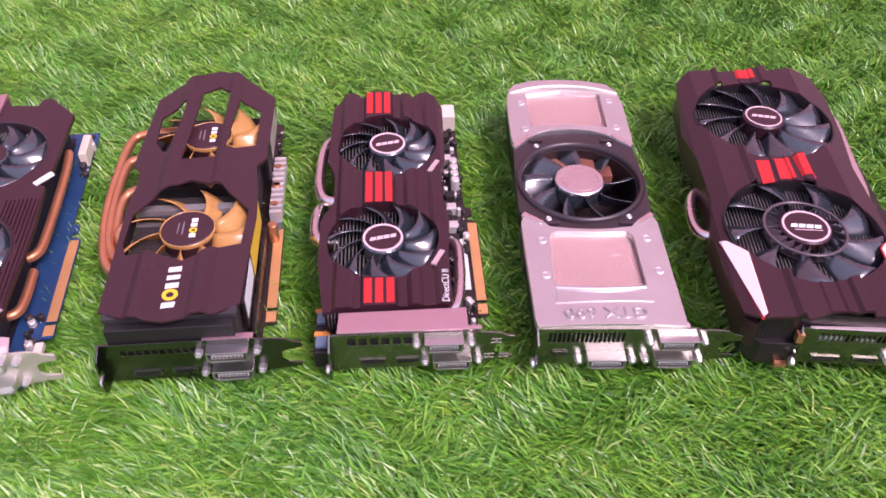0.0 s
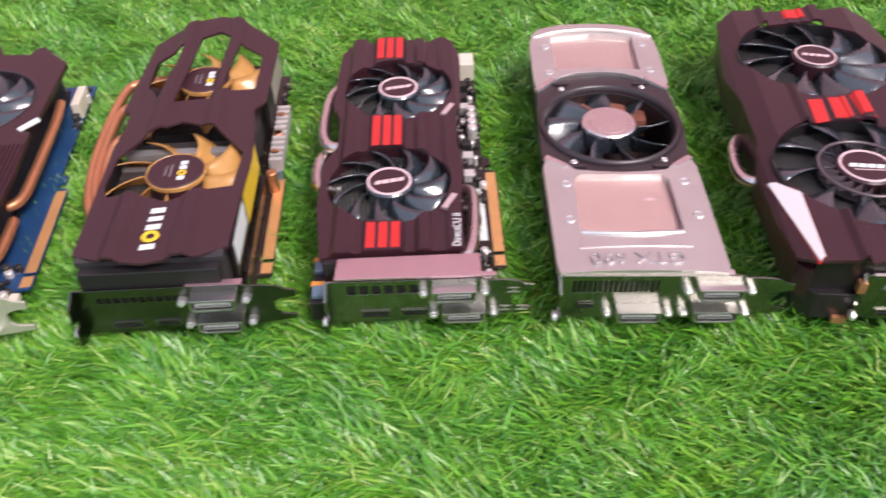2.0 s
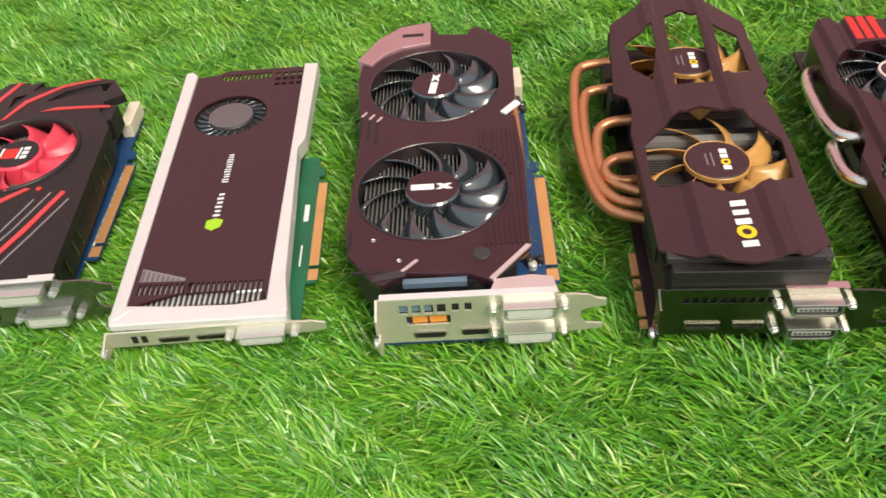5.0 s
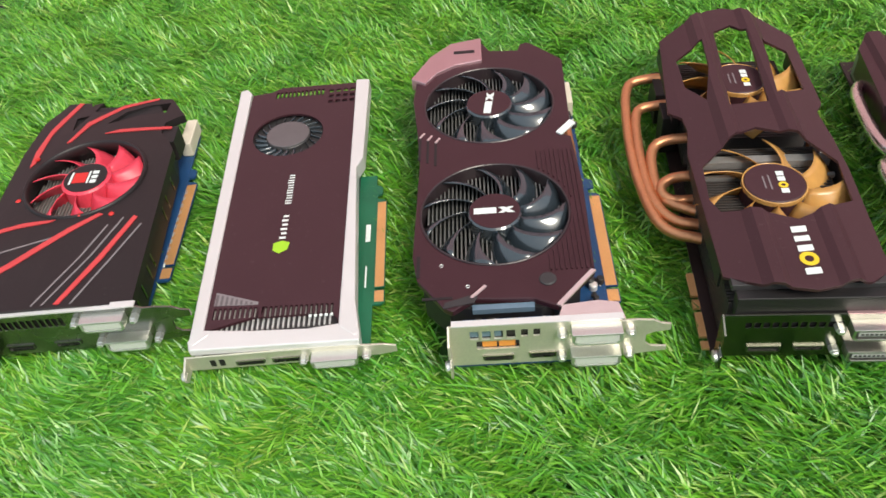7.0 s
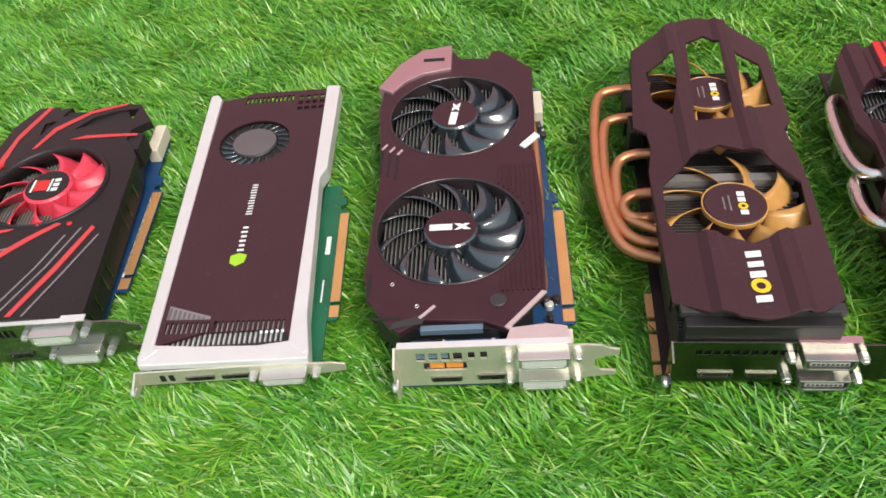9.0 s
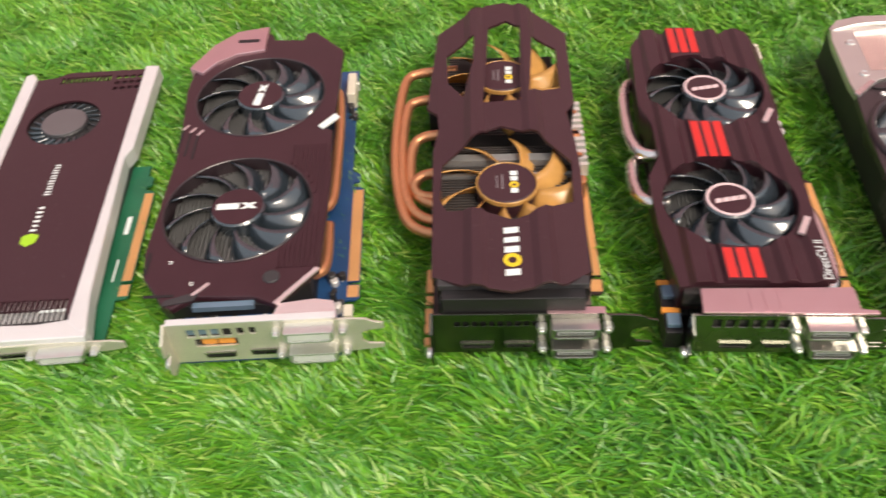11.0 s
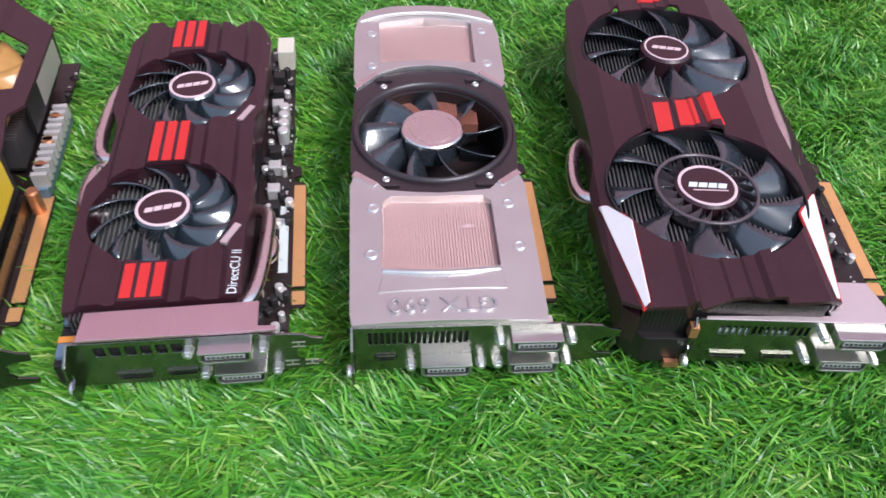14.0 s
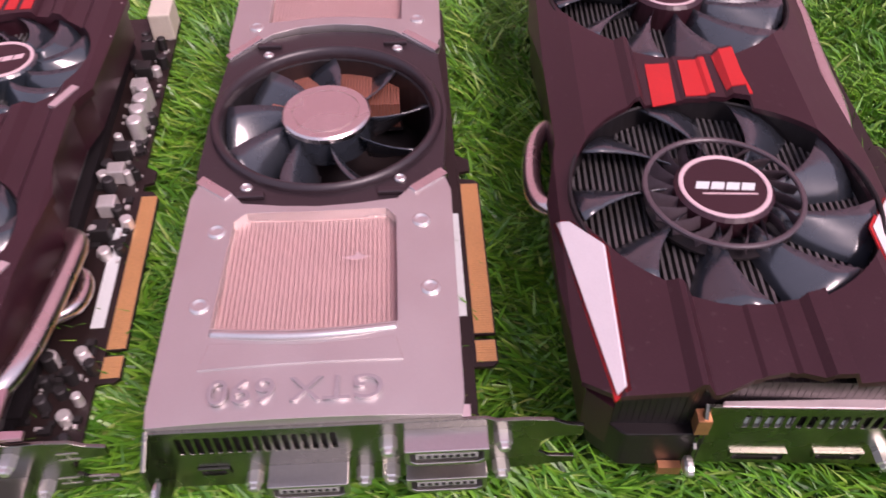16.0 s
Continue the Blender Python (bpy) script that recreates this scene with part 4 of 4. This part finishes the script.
part("badge", prism([(-22, 153), (-19, 150), (-9, 161), (-12, 165)], 49.9, 51.0), WHITE, shroud, "pale silver badge")
part("corner_strip", prism([(-35, 10), (-33, 8.5), (-12.5, 32), (-15, 33)], 49.6, 50.8), PALE, shroud, "pale silver edge strip")
part("edge_slot", boxes((-107.5, -105.6, 34, 50, 49.8, 50.25), (-104, -88, 17.5, 19.2, 49.8, 50.25)), BLACK, shroud)
part("edge_slot_tip", prism([(-79, 18), (-77.6, 17), (-70, 25), (-71.4, 26)], 49.9, 50.7), PALE, shroud)
part("edge_trim", prism([(-93, 11), (-77, 14), (-75, 18), (-79, 19), (-92, 15)], 50, 50.6), DARK_GREY, shroud)
part("blue_trim", boxes((-78, -46, 11.5, 15, 44, 47.5)), STEEL_BLUE, s)
upper = part("upper_board", boxes((-84, -38, 1, 12, 38, 39.4)), PCB_BLUE, s, "blue upper circuit board")
populate(upper, -82, -40, 2, 11, 39.4, 44, 41, 0.35)
for x, y in ((-94, 42), (-80, 26)):
    screw(shroud, x, y, 49.4, 1.3)
part("round_boss", lathe(-38, 28, [(4.6, 50), (4.6, 50.5), (3.8, 50.9)], 24), DARK_GREY, shroud)
heatsink(s, -103, -20, 36, 250, 20, 41.5, 2.4, 0.8, FIN_SHADED, "bare aluminium fins coloured with the fan well shade", "heatsink")
part("heatsink_base", boxes((-98, -20, 30, 246, 16, 18.2)), BLACK, s)
for cx, cy, tn0 in ((-63.5, 83, 0), (-63, 190, 14)):
    part("fan_rim", ring(cx, cy, 42, 43.2, 40, 50.6, 52, 0.4), FRAME_DARK, s)
    rotor = fan(s, cx, cy, 50.5, 15.5, 41.6, 11, BLADE, BLADE, 22, 26, -14, -0.5, 3.0, 1.4, 0.2, tn0, "glossy black swept fan")
    part("hub_sticker", lathe(0, 0, [(14.5, 0), (14.5, 0.3)], 40), SHROUD, rotor)
    turn = 0 if cy < 100 else 82
    c, sn = math.cos(radians(turn)), math.sin(radians(turn))
    for pts in ([(-12, -2.4), (1, -2.4), (1, 2.4), (-12, 2.4)], [(2, -2.4), (5, -2.4), (11, 2.4), (8, 2.4)], [(7.5, -2.4), (11.5, -2.4), (5.5, 2.4), (2, 2.4)]):
        part("hub_logo", prism([(x * c - y * sn, x * sn + y * c) for x, y in pts], 0.3, 0.5 + 0.05 * (pts[0][0] > 5)), WHITE, rotor)
part("heat_pipe", tube([(-26, 96, 30), (-14, 100, 30), (-12, 116, 30), (-12, 190, 31), (-15, 214, 31)], 3.4, 12), COPPER, s, "copper pipe", True)
part("heat_pipe", tube([(-26, 46, 29), (-15, 48, 29), (-13.5, 60, 28), (-14.5, 88, 27)], 3.2, 12), COPPER, s, "copper pipe", True)
br = bracket(s, -90, STEEL, 11, 50, [rounded(-80 + i * 6.2, -75.5 + i * 6.2, 37, 45, 0.5, 2) for i in range(4)] + [rounded(-48 - 6 + i * 6.2, -44.5 - 6 + i * 6.2, 38, 45, 0.5, 2) for i in range(2)] + [rounded(-77, -55, 27, 35, 0.8, 2), rounded(-74, -58, 16, 21, 1, 2), rounded(-50, -36, 17, 22, 1, 2)], length=111)
part("vent_shadow", boxes((-84, -36, 0.8, 2.0, 27, 47)), BLACK, br)
br.location.z += 0.0022
part("orange_block", boxes((-74, -66.5, 0.1, 0.7, 27.5, 34.8), (-65.5, -57, 0.1, 0.7, 27.5, 34.2)), ORANGE, br)
part("blue_block", boxes((-80, -64, 0.1, 0.7, 38, 44)), STEEL_BLUE, br)
part("flange", boxes((-89, -3, -1.3, 2.5, 50, 51.0)), RAIL, br, "bright folded flange")
small_port(br, -74, 16, 16, 5)
small_port(br, -50, 17, 14, 5, "hdmi_port")
dvi(br, -29, 37, 25, 10, insert=INSERT_PALE)
dvi(br, -29, 15, 25, 10, insert=INSERT_PALE)
part("top_plate", prism([(-36, -1), (-2, -1), (-4, 10), (-14, 12), (-32, 10)], 49, 50.2), PALE, br, "pale metal plate coloured with a rose reflection")

# thin single-slot card with silver side rails
q = card("graphics_card", -0.380, 0.3645, 7.0, "thin maroon-black graphics card with silver side rails on turf")
q.scale.y = 0.975
pcb = board(q, -90, 2.5, 158, PCB_GREEN, 7)
for row in ((-3.4, -0.4, 92, 108, 15.62, 15.72), (-2.6, -1.6, 52, 70, 15.62, 15.72)):
    part("board_print", boxes(row), WHITE, pcb)
vents = [[(-74 + i * 3.1, 243), (-72 + i * 3.1, 243), (-72 + i * 3.1, 251), (-74 + i * 3.1, 251)] for i in range(12)] + [rounded(-34 + i * 5.2, -30.4 + i * 5.2, 231 + k * 7, 235 + k * 7, 0.5, 1) for i in range(4) for k in range(3)]
low = [[(-85 + i * 2.9, 23 - 0.06 * i), (-83.4 + i * 2.9, 23 - 0.06 * i), (-83.4 + i * 2.9, 31.5 - 0.12 * i), (-85 + i * 2.9, 31.5 - 0.12 * i)] for i in range(24)]
top = part("cover", prism([(-90, 14), (-60, 12), (-30, 11), (-12, 11.5), (-12, 255), (-70, 257), (-78, 252), (-92, 250)], 28.5, 30, [circle(-60, 196, 25, 44)] + vents + low), SHROUD_MATTE, q, "flat maroon-black cover", bevel=0.3)
part("vent_panel", prism([(-85.5, 33.5), (-60, 32), (-60, 34), (-85.5, 44)], 30, 30.25), GREY_PRINT, top)
part("vent_hatching", boxes(*[(-85 + i * 2.9, -83.6 + i * 2.9, 33.4 - 0.1 * i, 42 - i * 1.15, 30.25, 30.45) for i in range(8)]), HUB_GREY, top)
part("inner_floor", boxes((-86, -14, 14, 250, 18, 20)), BLACK, q)
heatsink(q, -86, -14, 16, 40, 20, 27, 2.9, 1.0, FIN, "aluminium fins behind the grille", "fin_stack")
rotor = fan(q, -60, 196, 29.6, 15.5, 24, 22, BLADE, DARK_GREY, 6, -12, -0.6, -8, 0.0, 1.0, 0.0, 0, "blower wheel with a grey hub")
part("hub_face", lathe(0, 0, [(15.2, 0), (15.2, 0.5), (14.6, 0.8)], 40), HUB_GREY, rotor, "grey hub face")
part("side_rail", prism([(-102, 256), (-97, 258), (-93, 252), (-88, 14), (-84, 12), (-92, 4), (-95, 6)], 20, 31.2), RAIL, q, "silver side rail", bevel=0.9)
part("side_rail", prism([(-14, 258), (-4, 257), (-5, 160), (-9, 150), (-4.5, 30), (-1, 4), (-4, 2), (-13, 10)], 20, 31.2), RAIL, q, "silver side rail", bevel=0.9)
part("front_rail", prism([(-94, 1), (-1, -1), (-1, 6), (-12, 12.5), (-30, 10.5), (-60, 12.2), (-90, 15.5), (-96, 8)], 26, 31), RAIL, q, "silver front rail", bevel=0.9)
part("side_wall", boxes((-92, -9, 6, 250, 15.6, 26)), DARK_GREY, q)
part("logo_mark", prism([(-57, 76), (-53, 73), (-48, 76), (-47, 82), (-52, 84), (-57, 82)], 30, 30.3), LIME, top, "lime green printed mark")
part("logo_bar", boxes(*[(-54 + (i % 2) * 0.6, -50, 86 + i * 4.0, 87.7 + i * 4.0, 30, 30.2) for i in range(6)]), WHITE, top)
part("logo_bar", boxes(*[(-54 + (i % 2) * 0.5, -50, 119 + i * 5.2 + k, 120.0 + i * 5.2 + k, 30, 30.2) for i in range(6) for k in (0, 2.4)]), WHITE, top)
part("corner_print", boxes(*[(-30 + i * 3, -28.4 + i * 3, 19, 21, 30, 30.3) for i in range(5)]), WHITE, top)
br = bracket(q, -96, STEEL, 11, 28, [rounded(-70, -54, 15, 20, 1, 2), rounded(-50, -34, 15, 20, 1, 2)], length=114)
part("vent_slot", boxes(*[(-84 + i * 5, -81 + i * 5, -1.35, -1.1, 15, 23) for i in range(2)]), BLACK, br)
small_port(br, -70, 15, 16, 5)
small_port(br, -50, 15, 16, 5)
dvi(br, -28, 14, 25, 9.5, insert=INSERT_PALE)

# card with a single red fan and red swoosh stripes
r = card("graphics_card", -0.505, 0.372, 7.0, "black graphics card with one red fan on turf")
pcb = board(r, -100, -9, 196, PCB_BLUE, 8, y_f0=56, y_f1=142)
part("board_print", boxes(*[(-8, -6.6, 60 + i * 7, 64 + i * 7, 15.62, 15.75) for i in range(11)]), WHITE, pcb)
out = [(-104, 1), (-2, 1), (-8, 140), (-14, 152), (-20, 160), (-20, 172), (-14, 178), (-9, 182), (-22, 204), (-34, 206), (-56, 200), (-66, 192), (-78, 196), (-84, 209), (-101, 212), (-112, 188), (-114, 150), (-112, 60)]
holes = [circle(-59, 114, 37.5, 52), [(-86, 172), (-79, 190), (-74, 207), (-80, 206), (-88, 188)], [(-62, 176), (-40, 184), (-23, 186), (-22, 199), (-36, 197), (-52, 190)]]


def hump(x, y):
    return -0.0009 * (x + 58) ** 2 - 0.0004 * (y - 100) ** 2 * (y > 100)


shroud = part("shroud", prism(out, 44, 50, holes, [-100, -80, -60, -40, -20], hump), SOOT, r, "black moulded plastic cover", bevel=0.8)
part("shroud_side", prism([(-102, 2), (-5, 2), (-11, 138), (-20, 176), (-30, 198), (-96, 204), (-108, 180), (-108, 60)], 22, 44.5, [circle(-59, 114, 38, 44)]), BLACK, shroud, bevel=0.6)
for y in (12, 24, 40, 50, 92, 104, 122):
    part("side_slot", boxes((-4.9 - 0.045 * y, -4.3 - 0.045 * y, y, y + 1.8, 26, 40)), TARNISHED, shroud)
HX = [-100, -90, -80, -70, -60, -50, -40, -30, -20]
for pts in ([(-103, 132), (-100.5, 136), (-100, 170), (-89.5, 209), (-93, 211), (-103, 176), (-105, 150)], [(-85, 156), (-82, 157), (-74, 176), (-55, 195), (-32, 204), (-32, 206), (-56, 198.5), (-77, 180)],
            [(-60, 163), (-52, 163), (-14, 164), (-14, 166.5), (-50, 166.5)], [(-110, 69), (-86, 74), (-66, 74), (-70, 72), (-90, 70), (-110, 65.5)], [(-108, 16), (-80, 36), (-52, 63), (-37, 76), (-40, 77), (-55, 65.5), (-83, 39.5), (-108, 20)],
            [(-45, 3), (-42, 3), (-27, 37), (-15, 72), (-17.5, 73.5), (-29.5, 40)]):
    part("stripe", prism(pts, 50.0, 50.5, cuts=HX, shape=hump), RED_DULL, shroud, "red painted stripe")
for pts in ([(-58, 3), (-57, 3), (-40, 40), (-31, 66), (-32, 66), (-41, 40)], [(-52, 3), (-51, 3), (-34, 40), (-23, 72), (-24, 72), (-35, 40)], [(-36, 3), (-35, 3), (-22, 36), (-11, 66), (-12, 66), (-23, 36)], [(-104, 46), (-60, 58), (-60, 59), (-104, 47)]):
    part("pinstripe", prism(pts, 50.0, 50.4, cuts=HX, shape=hump), GREY_PRINT, shroud)
part("fan_rim", ring(-59, 114, 37, 39.5, 40, 51, 52, 1.0), SOOT, shroud, smooth=True)
heatsink(r, -98, -20, 60, 170, 20, 38, 2.2, 0.7, FIN_MID, "bare aluminium fins coloured with the fan well shade", "heatsink")
part("heatsink_base", boxes((-96, -20, 20, 190, 16, 20.5)), BLACK, r)
rotor = fan(r, -59, 114, 49.5, 16, 36, 10, RED_FAN, RED_FAN, 24, 18, -15, -0.5, 1.5, turn=0, label="red plastic fan")
part("hub_sticker", lathe(0, 0, [(14, 0), (14, 0.4)], 40), BLACK, rotor, "black round sticker")
part("hub_logo", boxes((-8, 1, -5, 5, 0.4, 0.6)), RED, rotor)
part("hub_logo", boxes((-10, -8.6, -6, 6, 0.4, 0.6), (1.6, 2.8, -6, 6, 0.4, 0.6), (4, 8, -6, -3, 0.4, 0.6), (4, 8, -1.5, 1.5, 0.4, 0.6), (4, 8, 3, 6, 0.4, 0.6)), WHITE, rotor)
for x, y in ((-98, 97), (-52, 77), (-32, 76), (-100, 140)):
    part("red_rivet", lathe(x, y, [(1.7, 49), (1.7, 50.4 + hump(x, y)), (1.1, 50.9 + hump(x, y))], 12), RED, shroud)
part("power_socket", boxes((-17, -9, 172, 202, 16, 27)), CREAM, pcb, "cream power socket", bevel=0.8)
part("side_clip", boxes((-20, -10, 150, 168, 30, 46)), BLACK, shroud, bevel=0.5)
br = bracket(r, -89, TARNISHED, 11, 50, [rounded(-84 + i * 3.6, -81.6 + i * 3.6, 37, 45, 0.6, 2) for i in range(12)], length=118)
part("vent_shadow", boxes((-86, -38, 0.8, 2.0, 36, 46)), BLACK, br)
part("flange", boxes((-89, 0, -1.3, 3, 50, 51.2)), RAIL, br, "bright folded flange")
small_port(br, -82, 15, 16, 6)
small_port(br, -54, 16, 15, 5, "hdmi_port")
dvi(br, -30, 37, 24, 10, insert=INSERT_PALE)
dvi(br, -22, 15, 24, 10, insert=INSERT_PALE)

# ---- artificial grass ----
CARDS = ((g, -86, 6, 0, 266), (a, -86, 8, 2, 264), (b, -90, 50, 0, 256), (z, -90, -4, 0, 256), (s, -104, -6, 4, 254), (q, -94, -4, 2, 250), (r, -104, -10, 2, 200))


def grass(name, count, x0, x1, y0, y1, seed):
    rng = np.random.default_rng(seed)
    x, y = rng.uniform(x0, x1, count), rng.uniform(y0, y1, count)
    keep = x > -0.692 - 0.154 * y
    for ob, a0, a1, b0, b1 in CARDS:
        inv = ob.matrix_world.inverted()
        u, v = inv[0][0] * x + inv[0][1] * y + inv[0][3], inv[1][0] * x + inv[1][1] * y + inv[1][3]
        keep &= ~((u > (a0 + 5) / 1000) & (u < (a1 - 5) / 1000) & (v > (b0 + 4) / 1000) & (v < (b1 - 5) / 1000))
    x, y = x[keep], y[keep]
    n = len(x)
    # blades lean in loose tufts
    lean_dir = 0.8 * np.sin(x * 61 + 2 * np.sin(y * 43)) + 0.9 * np.sin(y * 83 + 1.7 * np.sin(x * 39)) + rng.normal(0, 1.0, n)
    flip = np.where(rng.random(n) < 0.80 + 0.15 * np.sin(x * 47 + 3 * np.sin(y * 31)), math.pi, 0.0)
    ang = lean_dir * 0.46 + flip
    length = rng.uniform(0.010, 0.024, n) * (1 + 0.12 * np.sin(x * 53 + y * 29))
    lean = np.clip(rng.normal(1.08, 0.28, n), 0.2, 1.45)
    wid = rng.uniform(0.0004, 0.0008, n)
    dx, dy = np.cos(ang), np.sin(ang)
    sx, sy = -dy, dx
    tilt = rng.uniform(-0.5, 0.5, n) * wid
    bend = rng.uniform(0.05, 0.45, n)
    verts = np.zeros((n, 5, 3))
    h = np.zeros(n)
    r = np.zeros(n)
    for k, (f, w) in enumerate(((0.0, 1.0), (0.55, 0.92), (1.0, 0.0))):
        if k:
            seg = length * (0.55 if k == 1 else 0.45)
            th = lean + (bend if k == 2 else -bend * 0.5)
            r, h = r + seg * np.sin(th), np.maximum(h + seg * np.cos(th), 0.0015)
        cx, cy = x + dx * r, y + dy * r
        if w:
            verts[:, 2 * k, :] = np.stack([cx + sx * wid * w, cy + sy * wid * w, h + tilt], 1)
            verts[:, 2 * k + 1, :] = np.stack([cx - sx * wid * w, cy - sy * wid * w, h - tilt], 1)
        else:
            verts[:, 4, :] = np.stack([cx, cy, h], 1)
    base = 5 * np.arange(n)[:, None]
    loops = np.concatenate([base + np.array([0, 1, 3, 2]), base + np.array([2, 3, 4])], 1).ravel()
    starts = (7 * np.arange(n)[:, None] + np.array([0, 4])).ravel()
    me = bpy.data.meshes.new(name)
    me.vertices.add(5 * n)
    me.vertices.foreach_set("co", verts.ravel())
    me.loops.add(7 * n)
    me.loops.foreach_set("vertex_index", loops.astype(np.int32))
    me.polygons.add(2 * n)
    me.polygons.foreach_set("loop_start", starts.astype(np.int32))
    me.update(calc_edges=True)
    me.materials.append(TURF)
    return tagged(new(name, me), "bright green artificial grass with short leaning blades", "artificial grass", kind="stuff")


grass("grass", 620000, -0.90, 0.62, 0.16, 1.02, 5)
grass("grass", 60000, -0.93, 0.90, -0.65, 0.16, 6)
grass("grass", 60000, -0.93, 0.90, 1.02, 1.48, 7)
grass("grass", 40000, 0.62, 0.90, 0.16, 1.02, 8)
